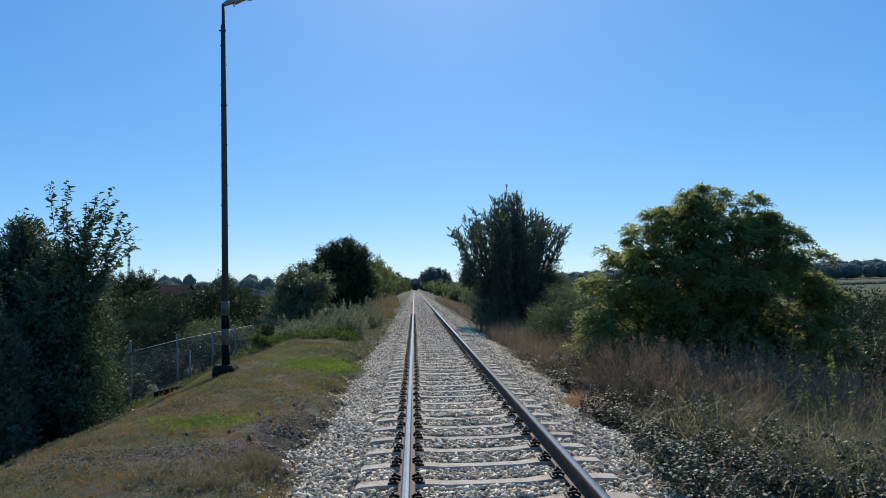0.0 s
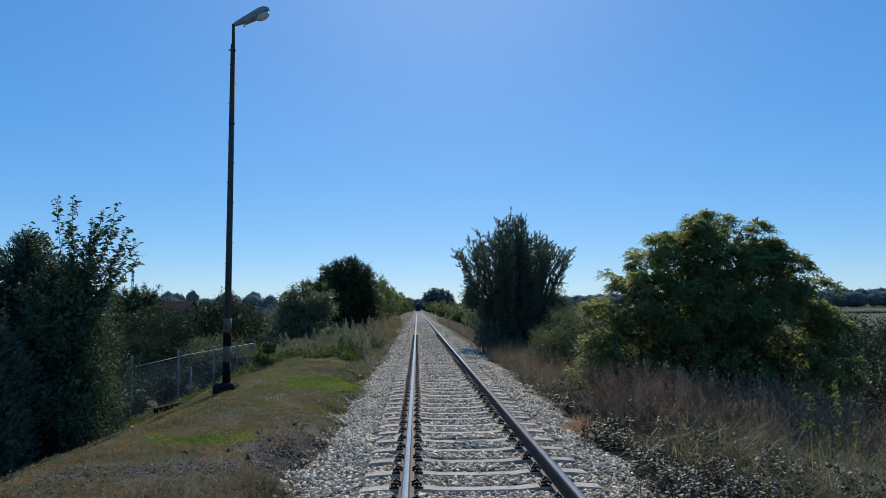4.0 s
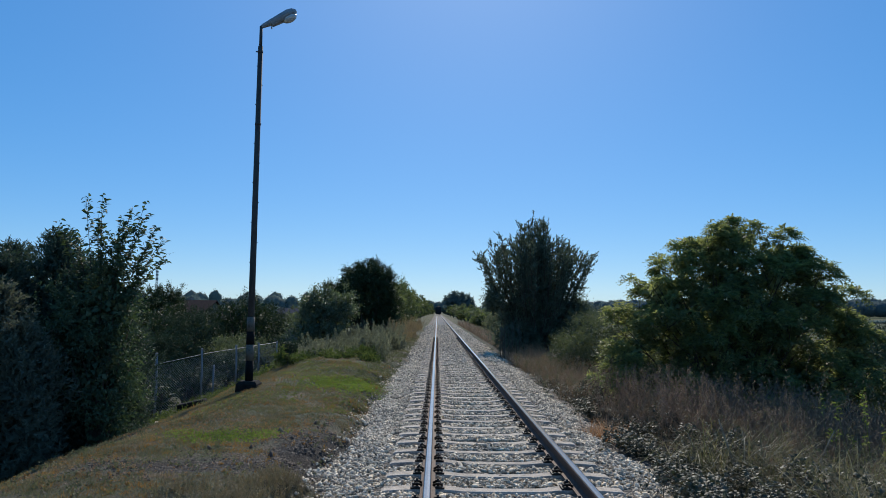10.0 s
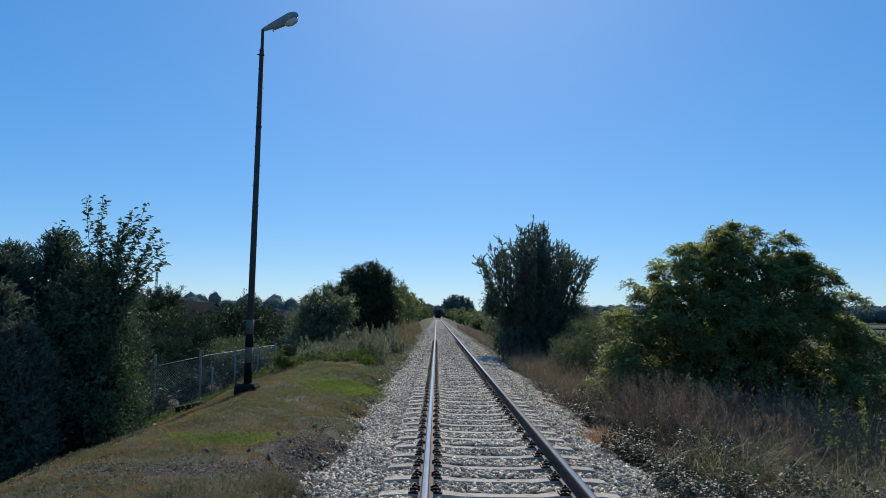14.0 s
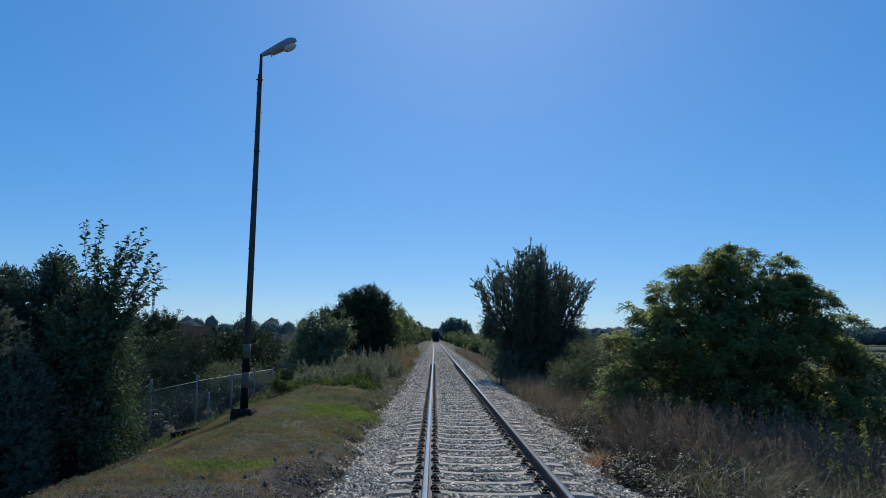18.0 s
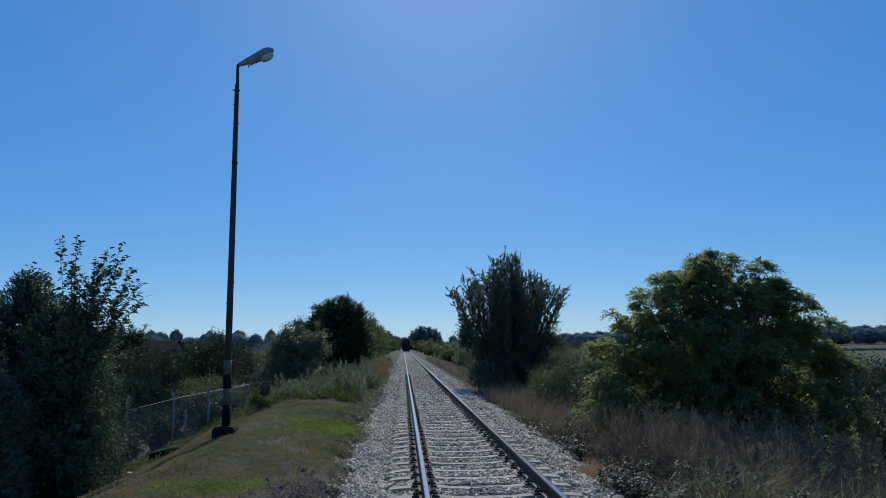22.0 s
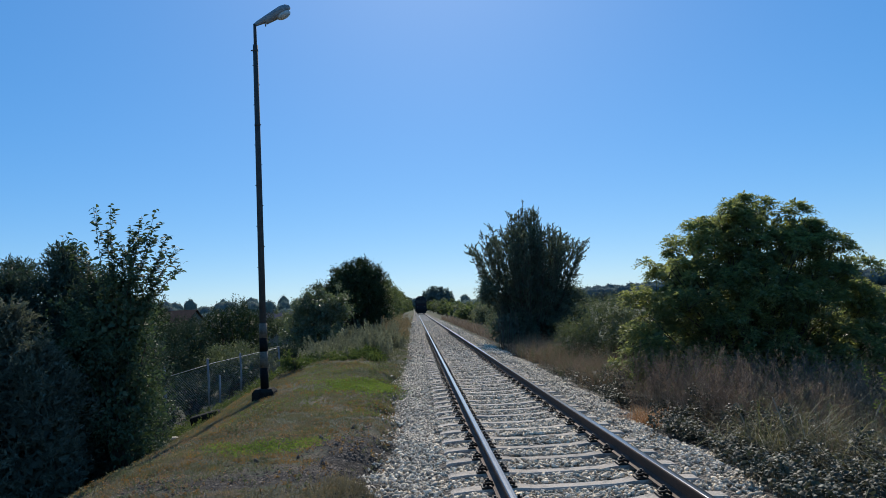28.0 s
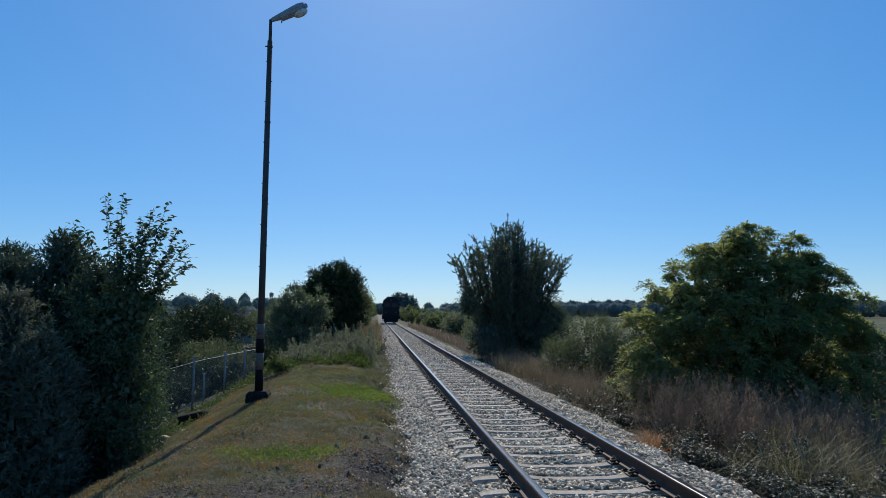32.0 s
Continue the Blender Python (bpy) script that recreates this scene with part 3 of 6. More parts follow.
bx = np.concatenate([np.arange(-2.6, 2.75, 0.12)])
by = axis_steps([(-8, 0, 0.5), (0, 25, 0.12), (25, 80, 0.8), (80, 620, 10)])
BX, BY = np.meshgrid(bx, by)
bz = ballast_top(BX, BY) + rng.normal(size=BX.shape) * 0.008 * (BY < 60)
bi = np.arange(len(by) - 1)[:, None] * len(bx) + np.arange(len(bx) - 1)[None]
bf = np.stack([bi, bi + 1, bi + 1 + len(bx), bi + len(bx)], -1).reshape(-1, 4)
ballast = tagged(new("ballast_bed", raw_mesh("ballast_bed", np.stack([BX, BY, bz], -1).reshape(-1, 3), bf, BALLAST)), "crushed grey stone bed under the railway track", "ballast", kind="structure")

# ---- track ----
SPACING, FIRST = 0.63, 5.62


def rail_profile():
    half = [(0.075, -0.165), (0.075, -0.153), (0.03, -0.14), (0.009, -0.125), (0.009, -0.055), (0.034, -0.042), (0.0365, -0.012), (0.03, -0.002), (0.015, 0.0)]
    return half + [(-x, z) for x, z in half[::-1]]


def build_rail(x):
    ob = thing("rail", "worn steel rail with a bright running surface and rusty sides", "rail", (x, 0, 0), "rails of the track")
    ys = [-8 + 1.0 * k for k in range(0, 80)] + [72 + 20 * k for k in range(1, 28)]
    prof = rail_profile()
    body = bmesh.new()
    loft(body, [[(px, y, pz) for px, pz in prof] for y in ys])
    for f in body.faces:
        f.smooth = False
    part("rail_body", body, STEEL_RUST, ob)
    head = bmesh.new()
    strip = [(-0.031, -0.0015), (-0.024, 0.0012), (0, 0.002), (0.024, 0.0012), (0.031, -0.0015), (0.02, -0.004), (-0.02, -0.004)]
    loft(head, [[(px, y, pz + 0.0005) for px, pz in strip] for y in ys])
    part("running_surface", head, STEEL_HEAD, ob, "polished steel running surface")
    return ob


for x in (-0.7525, 0.7525):
    build_rail(x)


def sleeper_mesh():
    bm = bmesh.new()
    rings = []
    for x, top, w in ((-1.22, -0.21, 0.19), (-1.19, -0.192, 0.2), (-1.0, -0.178, 0.2), (-0.55, -0.178, 0.2), (-0.38, -0.196, 0.17), (0, -0.2, 0.16), (0.38, -0.196, 0.17), (0.55, -0.178, 0.2), (1.0, -0.178, 0.2), (1.19, -0.192, 0.2), (1.22, -0.21, 0.19)):
        h = w / 2
        rings.append([(x, -h - 0.05, -0.4), (x, -h, top - 0.015), (x, -h + 0.015, top), (x, h - 0.015, top), (x, h, top - 0.015), (x, h + 0.05, -0.4)])
    loft(bm, rings)
    me = bpy.data.meshes.new("sleeper_body")
    bm.to_mesh(me)
    bm.free()
    me.materials.append(CONCRETE)
    return me


def clip_mesh():
    """Ribbed plate, spring clamp and bolt beside the rail foot."""
    bm = bmesh.new()
    box(bm, (0.13, 0.16, 0.018), (0.03, 0, -0.166), 0.004)
    tube(bm, [(-0.02, -0.05, -0.145), (0.03, -0.062, -0.12), (0.07, -0.03, -0.14), (0.07, 0.03, -0.14), (0.03, 0.062, -0.12), (-0.02, 0.05, -0.145)], [0.013] * 6, 6)
    tube(bm, [(0.03, 0, -0.16), (0.03, 0, -0.085)], [0.013, 0.013], 6)
    tube(bm, [(0.03, 0, -0.125), (0.03, 0, -0.1)], [0.027, 0.027], 6)
    me = bpy.data.meshes.new("fastening")
    bm.to_mesh(me)
    bm.free()
    me.materials.append(CLIP_IRON)
    return me


def build_sleepers():
    body, clip = sleeper_mesh(), clip_mesh()
    k0, k1 = -20, 62
    for k in range(k0, k1):
        y = FIRST + SPACING * k
        ob = thing("railway_sleeper", "weathered grey concrete sleeper bedded in crushed stone", "sleeper", (0.006 * math.sin(7 * k), y, 0.003 * math.sin(3.3 * k)), "sleepers under the rails")
        ob.rotation_euler.z = radians(0.3 * math.sin(5.1 * k))
        part("sleeper_body", body, parent=ob)
        for rail_x in (-0.7525, 0.7525):
            for s in (-1, 1):
                c = part("fastening", clip, parent=ob, label="black iron rail fastening")
                c.location = (rail_x + s * 0.075, 0, 0)
                c.rotation_euler.z = 0 if s > 0 else math.pi
    far = np.arange(k1, 400) * SPACING + FIRST
    vs = np.array([v.co for v in body.vertices])
    arrays = []
    tri = []
    for p in body.polygons:
        for a in range(1, len(p.vertices) - 1):
            tri.append((p.vertices[0], p.vertices[a], p.vertices[a + 1]))
    arrays = [(vs + [0, y, 0], np.array(tri)) for y in far]
    tagged(new("far_sleepers", raw_mesh("far_sleepers", *joined(arrays), CONCRETE)), "run of concrete sleepers receding under the rails", "sleepers", kind="stuff")


build_sleepers()


def build_locomotive():
    ob = thing("locomotive", "dark diesel locomotive coming head-on along the track", "locomotive", (0, 438, 0))
    bm = bmesh.new()

    def section(y, w, z0, z1, top):
        h = w / 2
        return [(-h, y, z0), (-h, y, z1), (-h * 0.93, y, z1 + (top - z1) * 0.45), (-h * 0.7, y, z1 + (top - z1) * 0.82), (-h * 0.3, y, top), (h * 0.3, y, top), (h * 0.7, y, z1 + (top - z1) * 0.82), (h * 0.93, y, z1 + (top - z1) * 0.45), (h, y, z1), (h, y, z0)]

    loft(bm, [section(0.0, 2.5, 1.1, 3.3, 4.05), section(0.12, 2.62, 1.1, 3.4, 4.18), section(3.0, 2.66, 1.1, 3.45, 4.22), section(15.5, 2.66, 1.1, 3.45, 4.22), section(15.6, 2.5, 1.1, 3.3, 4.05)])
    body = part("body", bm, LOCO_PAINT, ob)
    for x in (-0.62, 0.62):
        bm = bmesh.new()
        box(bm, (0.92, 0.05, 0.72), (x, -0.01, 2.98), 0.02)
        w = part("windscreen", bm, LOCO_GLASS, body)
        bm = bmesh.new()
        tube(bm, [(x + 0.25, -0.05, 2.65), (x - 0.1, -0.05, 3.15)], [0.012, 0.012], 6)
        part("wiper", bm, LOCO_FRAME, w)
    bm = bmesh.new()
    box(bm, (2.5, 0.05, 0.35), (0, -0.015, 2.2), 0.02)
    part("nose_stripe", bm, LOCO_RED, body, "dull red stripe")
    for x, z in ((-0.85, 1.75), (0.85, 1.75), (0, 3.72)):
        bm = bmesh.new()
        tube(bm, [(x, -0.1, z), (x, 0.05, z)], [0.13, 0.15], 14)
        part("headlight", bm, LAMP_DULL, body, "unlit round headlight")
    bm = bmesh.new()
    box(bm, (2.9, 0.35, 0.55), (0, -0.1, 0.95), 0.03)
    beam = part("buffer_beam", bm, LOCO_FRAME, ob)
    for x in (-0.875, 0.875):
        bm = bmesh.new()
        tube(bm, [(x, -0.25, 1.05), (x, -0.62, 1.05)], [0.11, 0.11], 12)
        tube(bm, [(x, -0.62, 1.05), (x, -0.68, 1.05)], [0.23, 0.22], 16)
        part("buffer", bm, LOCO_FRAME, beam)
    bm = bmesh.new()
    tube(bm, [(0, -0.25, 1.0), (0, -0.5, 0.95), (0, -0.52, 0.65)], [0.05, 0.05, 0.06], 8)
    part("coupling_hook", bm, LOCO_FRAME, beam)
    bm = bmesh.new()
    loft(bm, [[(-1.25, -0.15, 0.7), (1.25, -0.15, 0.7), (1.25, 0.1, 0.7), (-1.25, 0.1, 0.7)], [(-1.1, -0.28, 0.14), (1.1, -0.28, 0.14), (1.1, -0.2, 0.14), (-1.1, -0.2, 0.14)]])
    part("snow_plough", bm, LOCO_FRAME, ob)
    for s in (-1, 1):
        bm = bmesh.new()
        box(bm, (0.06, 0.06, 2.2), (s * 1.32, 0.2, 2.2), 0.01)
        part("handrail", bm, LOCO_FRAME, ob)
        bm = bmesh.new()
        box(bm, (0.22, 0.1, 0.34), (s * 1.45, 0.9, 3.0), 0.03)
        part("mirror", bm, LOCO_FRAME, ob)
        bm = bmesh.new()
        for k in range(3):
            box(bm, (0.28, 0.4, 0.04), (s * 1.33, 0.35, 0.4 + 0.3 * k))
        box(bm, (0.04, 0.04, 0.9), (s * 1.45, 0.35, 0.7))
        part("step", bm, LOCO_FRAME, ob)
    bm = bmesh.new()
    box(bm, (2.7, 15, 0.35), (0, 7.8, 0.98), 0.03)
    part("underframe", bm, LOCO_FRAME, ob)
    for y in (2.2, 4.6, 11.0, 13.4):
        for s in (-1, 1):
            bm = bmesh.new()
            tube(bm, [(s * 0.69, y, 0.5), (s * 0.82, y, 0.5)], [0.5, 0.5], 20)
            part("wheel", bm, LOCO_FRAME, ob)
    for y in (3.4, 12.2):
        bm = bmesh.new()
        box(bm, (2.2, 3.6, 0.4), (0, y, 0.62), 0.04)
        part("bogie", bm, LOCO_FRAME, ob)
    bm = bmesh.new()
    box(bm, (1.4, 2.2, 0.25), (0, 6.5, 4.28), 0.05)
    part("roof_fan_housing", bm, LOCO_FRAME, ob)
    return ob


locomotive = build_locomotive()

# ---- lamp post and fence ----


def build_lamp():
    ob = thing("street_lamp", "tall dark steel lamp post with faded white painted bands", "street lamp", (-4.7, 13.0, 0))
    bm = bmesh.new()
    loft(bm, [[(s * a, t * a, z) for s, t in ((-1, -1), (1, -1), (1, 1), (-1, 1))] for a, z in ((0.24, -0.5), (0.22, 0.0), (0.17, 0.06))])
    part("foot", bm, SHADED_CONCRETE, ob, "worn concrete foot")
    pole = None
    for name, z0, z1, r0, r1, mat, label in (("pole", 0.03, 7.45, 0.074, 0.054, POST_GREY, ""), ("neck", 7.4, 7.92, 0.036, 0.034, POST_GREY, "")):
        bm = bmesh.new()
        tube(bm, [(0, 0, z0), (0, 0, (z0 + z1) / 2), (0, 0, z1)], [r0, (r0 + r1) / 2, r1], 16)
        made = part(name, bm, mat, ob, label)
        pole = pole or made
    for z0, z1, mat, label in ((0.05, 0.49, POST_BLACK, "black painted band"), (0.49, 0.83, POST_WHITE, "faded white painted band"), (0.83, 1.11, POST_BLACK, "black painted band"), (1.11, 1.42, POST_WHITE, "faded white painted band")):
        bm = bmesh.new()
        tube(bm, [(0, 0, z0), (0, 0, z1 - 0.003)], [0.085, 0.084], 20)
        part("painted_band", bm, mat, pole, label)
    for z in (5.65, 7.3):
        bm = bmesh.new()
        tube(bm, [(0, 0, z), (0, 0, z + 0.05)], [0.079 - 0.0027 * z, 0.079 - 0.0027 * z], 16)
        part("collar", bm, POST_GREY, pole)
    bm = bmesh.new()
    box(bm, (0.05, 0.02, 0.025), (-0.075, 0, 7.33), 0.004)
    part("bolt", bm, POST_GREY, pole)
    for k in range(11):
        side, z, r = (-1, 1)[k % 2], 2.6 + 0.44 * k, 0.074 - 0.0027 * (2.6 + 0.44 * k)
        bm = bmesh.new()
        tube(bm, [(side * (r - 0.01), 0, z), (side * (r + 0.016), 0, z)], [0.011, 0.009], 6)
        part("bolt", bm, POST_GREY, pole)
    # head, rising away from the pole
    end, tip = Vector((0.0, 0.0, 7.9)), Vector((0.74, 0.1, 8.32))
    q = (tip - end).to_track_quat("X", "Z")
    bm = bmesh.new()
    rings = []
    for u, w, up, down in ((0.0, 0.05, 0.03, 0.03), (0.06, 0.09, 0.045, 0.04), (0.22, 0.15, 0.06, 0.06), (0.24, 0.17, 0.062, 0.1), (0.5, 0.24, 0.085, 0.1), (0.68, 0.27, 0.1, 0.085), (0.8, 0.2, 0.085, 0.06), (0.87, 0.08, 0.04, 0.03)):
        rings.append([end + q @ Vector((u, math.cos(a) * w / 2, max(-down, math.sin(a) * (up if math.sin(a) > 0 else down) * 1.2))) for a in [2 * math.pi * k / 14 for k in range(14)]])
    loft(bm, rings)
    head = part("lamp_head", bm, HOUSING, ob, "grey cast lamp head")
    bm = bmesh.new()
    bmesh.ops.create_uvsphere(bm, u_segments=18, v_segments=10, radius=1)
    bmesh.ops.transform(bm, matrix=Matrix.Translation(end + q @ Vector((0.66, 0, -0.09))) @ q.to_matrix().to_4x4() @ Matrix.Diagonal((0.17, 0.115, 0.09, 1)), verts=bm.verts[:])
    for f in bm.faces:
        f.smooth = True
    part("glass_bowl", bm, LENS_GLASS, head, "milky glass bowl")
    bm = bmesh.new()
    tube(bm, [end + q @ Vector((0.2, 0.05, -0.11)), end + q @ Vector((0.2, -0.05, -0.11))], [0.015, 0.015], 6)
    part("latch", bm, HOUSING, head)
    return ob


build_lamp()


def fence_line(y):
    return -7.0 + 0.18 * (y - 15.8)


def build_fence():
    ob = thing("wire_fence", "sagging wire mesh fence with galvanised tube posts", "fence")
    posts = [(12.6, 1.75), (14.4, 1.7), (16.46, 1.75), (18.4, 1.6), (19.9, 1.55), (21.3, 1.5)]
    tops = []
    for y, h in posts:
        x = fence_line(y)
        z = float(height(x, y))
        top = 0.52
        tops.append((x, y, top))
        bm = bmesh.new()
        tube(bm, [(x, y, z - 0.2), (x + 0.02, y, (z + top) / 2), (x, y, top)], [0.029, 0.029, 0.029], 10)
        p = part("post", bm, GALV, ob)
        bm = bmesh.new()
        tube(bm, [(x, y, top), (x, y, top + 0.025)], [0.036, 0.025], 10)
        part("post_cap", bm, GALV, p)
    bm = bmesh.new()
    tube(bm, [(fence_line(12.0) - 0.05, 12.0, 0.14), (fence_line(17) - 0.05, 17, 0.4), (fence_line(21.3), 21.3, 0.5)], [0.007] * 3, 8)
    part("rail", bm, GALV, ob, "slanting tube rail")
    x = fence_line(17.2)
    bm = bmesh.new()
    tube(bm, [(x - 0.04, 17.2, float(height(x, 17.2)) - 0.2), (x - 0.04, 17.2, 0.05)], [0.025] * 2, 8)
    part("short_post", bm, GALV, ob)
    # diamond wire mesh
    ya, yb = 12.0, 21.3
    s, e = [], []
    for k in np.arange(ya - 1.6, yb, 0.085):
        for up in (1, -1):
            y0, y1 = k, k + 1.6
            lo, hi = max(y0, ya), min(y1, yb)
            if hi - lo < 0.05:
                continue
            f0, f1 = (lo - y0) / 1.6, (hi - y0) / 1.6
            if up < 0:
                f0, f1 = 1 - f0, 1 - f1
            pts = []
            for yy, f in ((lo, f0), (hi, f1)):
                x = fence_line(yy) - 0.03
                zb = float(height(x, yy))
                zt = min(0.44, 0.1 + 0.052 * (yy - 12.0))
                pts.append((x, yy, zb + (zt - zb) * f))
            s.append(pts[0])
            e.append(pts[1])
    part("wire_mesh", raw_mesh("wire_mesh", *stems_arrays(np.array(s), np.array(e), 0.0021, 0.0021), GALV), parent=ob)


build_fence()
bm = bmesh.new()
box(bm, (0.66, 0.3, 0.22), (0, 0, 0), 0.04)
for v in bm.verts:
    v.co += Vector((noise.noise(v.co * 4), noise.noise(v.co * 4 + Vector((5, 0, 0))), noise.noise(v.co * 3))) * 0.03
# The block's dark tone is painted shade of its near face.
kerb = tagged(part("concrete_block", bm, SHADED_CONCRETE), "concrete block lying at the slope edge, dark with painted shade", "concrete block")
kerb.matrix_world = pose(-6.25, 14.1, float(height(-6.25, 14.1)) + 0.07, 0, -14, 8)

# ---- plants beside the track ----
Z = lambda x, y: float(height(x, y))


def foot(x, y):
    return (x, y, Z(x, y))


def build_broadleaf():
    """A bushy tree of feathered leaves in drooping sprays round its limb ends."""
    x0, y0 = 5.6, 12.7
    z0 = Z(x0, y0)
    ob = thing("broadleaf_tree", "broad bushy tree with feathery yellow-green leaves above dry grass", "tree", (x0, y0, z0))
    lobes = [((5.5, 12.9, 1.2), (1.3, 1.0, 1.1)), ((5.75, 12.6, 3.05), (0.45, 0.6, 0.5)), ((5.45, 12.4, 2.35), (0.45, 0.6, 0.4)), ((6.65, 12.6, 2.8), (0.42, 0.5, 0.42)), ((6.2, 12.3, 2.3), (0.5, 0.6, 0.4)), ((5.15, 12.5, 2.92), (0.42, 0.6, 0.42)), ((4.5, 12.5, 2.58), (0.4, 0.6, 0.38)), ((4.75, 12.2, 1.95), (0.5, 0.6, 0.42)),
             ((3.85, 12.4, 2.0), (0.36, 0.6, 0.36)), ((4.1, 12.1, 1.5), (0.45, 0.6, 0.4)), ((3.4, 12.4, 1.4), (0.32, 0.6, 0.35)), ((3.3, 12.3, 0.75), (0.38, 0.6, 0.4)), ((3.1, 12.2, 0.2), (0.36, 0.6, 0.4)), ((7.1, 12.6, 2.45), (0.4, 0.6, 0.4)), ((6.9, 12.3, 1.75), (0.5, 0.6, 0.42)), ((7.6, 12.6, 1.95), (0.38, 0.6, 0.36)), ((7.9, 12.6, 1.2), (0.4, 0.6, 0.38)), ((8.25, 12.7, 1.05), (0.3, 0.5, 0.3)),
             ((5.6, 11.9, 1.6), (0.6, 0.5, 0.45)), ((6.4, 12.0, 1.2), (0.6, 0.5, 0.45)), ((4.8, 11.9, 1.0), (0.6, 0.5, 0.45)), ((5.0, 12.3, 0.1), (1.6, 1.0, 0.8)), ((7.0, 12.4, 0.1), (1.2, 1.0, 0.8)), ((3.8, 12.1, -0.1), (0.6, 0.8, 0.6)), ((8.0, 12.6, 0.2), (0.5, 0.7, 0.6))]
    lobes = [((a - x0, b - y0, c - z0 + 0.03), (r[0] + 0.1, r[1] + 0.08, r[2] + 0.09)) for (a, b, c), r in lobes]
    part("trunk", raw_mesh("trunk", *limbs_arrays((0, 0, -0.25), lobes, 3, 0.035), BARK), parent=ob)
    leaves, twig0, twig1 = [], [], []
    for c, r in lobes:
        area = r[0] * r[1] + r[0] * r[2] + r[1] * r[2]
        d = sphere_dirs(max(7, int(20 * area)), -0.5)
        mid = np.array(c) + d * np.array(r) * rng.uniform(0.62, 1.05, (len(d), 1))
        grow = unit(d * 0.7 + rng.normal(size=d.shape) * 0.3 + [0, 0, 0.35])
        twig0.append(mid - grow * 0.45)
        twig1.append(mid + grow * 0.1)
        per = 29
        wide = np.repeat(rng.uniform(0.1, 0.19, len(d)), per)[:, None]
        spoke = unit(rng.normal(size=(len(d) * per, 3)) * (1, 1, 0.55) + np.repeat(grow, per, 0) * 0.8)
        base = np.repeat(mid, per, 0) + spoke * wide * rng.uniform(0.0, 1.0, (len(spoke), 1)) * (1, 1, 0.7)
        leaves.append(pinnate_arrays(base, spoke, rng.uniform(0.13, 0.22, len(base)), 3, 0.074, 0.46, 0.55))
        dd = sphere_dirs(int((700 if r[0] > 1.2 and c[2] < 1.3 else 260) * area), -1)
        base = np.array(c) + dd * np.array(r) * rng.uniform(0.1, 0.62, (len(dd), 1))
        leaves.append(tri_arrays(base, unit(rng.normal(size=base.shape)), 0.12, 0.11))
    part("branchwork", raw_mesh("branchwork", *stems_arrays(np.concatenate(twig0), np.concatenate(twig1), 0.008, 0.003), BARK), parent=ob)
    part("crown", raw_mesh("crown", *joined(leaves), LEAF_WALNUT), parent=ob)


build_broadleaf()
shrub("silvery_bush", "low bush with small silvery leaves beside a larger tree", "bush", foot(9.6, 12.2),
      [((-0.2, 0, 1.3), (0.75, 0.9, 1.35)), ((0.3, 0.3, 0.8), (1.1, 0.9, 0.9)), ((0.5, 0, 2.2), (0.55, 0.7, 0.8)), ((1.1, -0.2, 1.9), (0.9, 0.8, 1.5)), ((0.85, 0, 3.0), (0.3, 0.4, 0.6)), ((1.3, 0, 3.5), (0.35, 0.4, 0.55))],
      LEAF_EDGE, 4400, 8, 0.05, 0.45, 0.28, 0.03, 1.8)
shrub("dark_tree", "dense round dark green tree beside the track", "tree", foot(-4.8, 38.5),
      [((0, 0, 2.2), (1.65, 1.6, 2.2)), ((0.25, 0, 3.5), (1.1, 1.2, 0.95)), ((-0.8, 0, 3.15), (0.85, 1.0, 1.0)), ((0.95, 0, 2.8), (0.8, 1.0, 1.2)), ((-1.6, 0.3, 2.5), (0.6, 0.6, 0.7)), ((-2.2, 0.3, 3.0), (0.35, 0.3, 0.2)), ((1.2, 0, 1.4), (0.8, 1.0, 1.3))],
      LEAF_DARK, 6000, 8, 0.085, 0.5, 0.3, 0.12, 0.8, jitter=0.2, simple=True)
shrub("verge_bush", "small leafy yellow-green bush behind the lamp post", "bush", foot(-5.0, 17.8),
      [((0, 0, 0.22), (0.26, 0.24, 0.22)), ((0.2, 0.1, 0.15), (0.18, 0.2, 0.15)), ((-0.06, 0, 0.36), (0.15, 0.15, 0.15))],
      LEAF_MID, 190, 8, 0.05, 0.5, 0.13, 0.01, 0.8)
shrub("glossy_shrub", "shrub with pale glossy leaves below a dark tree", "shrub", foot(-6.0, 31),
      [((0, 0, 1.5), (1.2, 1.2, 1.5)), ((-0.9, 0, 0.9), (0.7, 1.0, 1.1)), ((0.7, 0.2, 2.1), (0.8, 0.9, 0.9)), ((-0.3, 0, 2.4), (0.7, 0.8, 0.6))],
      LEAF_SILVER, 2000, 8, 0.1, 0.45, 0.35, 0.05, 0.8)
shrub("olive_shrub", "grey-green rounded shrub in dry grass", "shrub", foot(4.5, 20),
      [((0, 0, 1.15), (1.2, 1.1, 1.15)), ((0.9, 0.3, 1.0), (0.8, 0.8, 1.0)), ((-0.8, 0, 0.9), (0.7, 0.8, 0.9)), ((1.9, 0.2, 0.8), (0.8, 0.8, 0.9))],
      LEAF_OLIVE, 3800, 9, 0.055, 0.32, 0.3, 0.04, 0.6, simple=True)
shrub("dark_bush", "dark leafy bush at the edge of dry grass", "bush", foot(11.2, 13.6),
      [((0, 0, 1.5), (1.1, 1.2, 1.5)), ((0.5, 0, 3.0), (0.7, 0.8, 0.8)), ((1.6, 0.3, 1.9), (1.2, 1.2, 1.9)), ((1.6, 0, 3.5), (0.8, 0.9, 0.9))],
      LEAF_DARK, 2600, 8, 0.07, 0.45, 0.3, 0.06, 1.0)


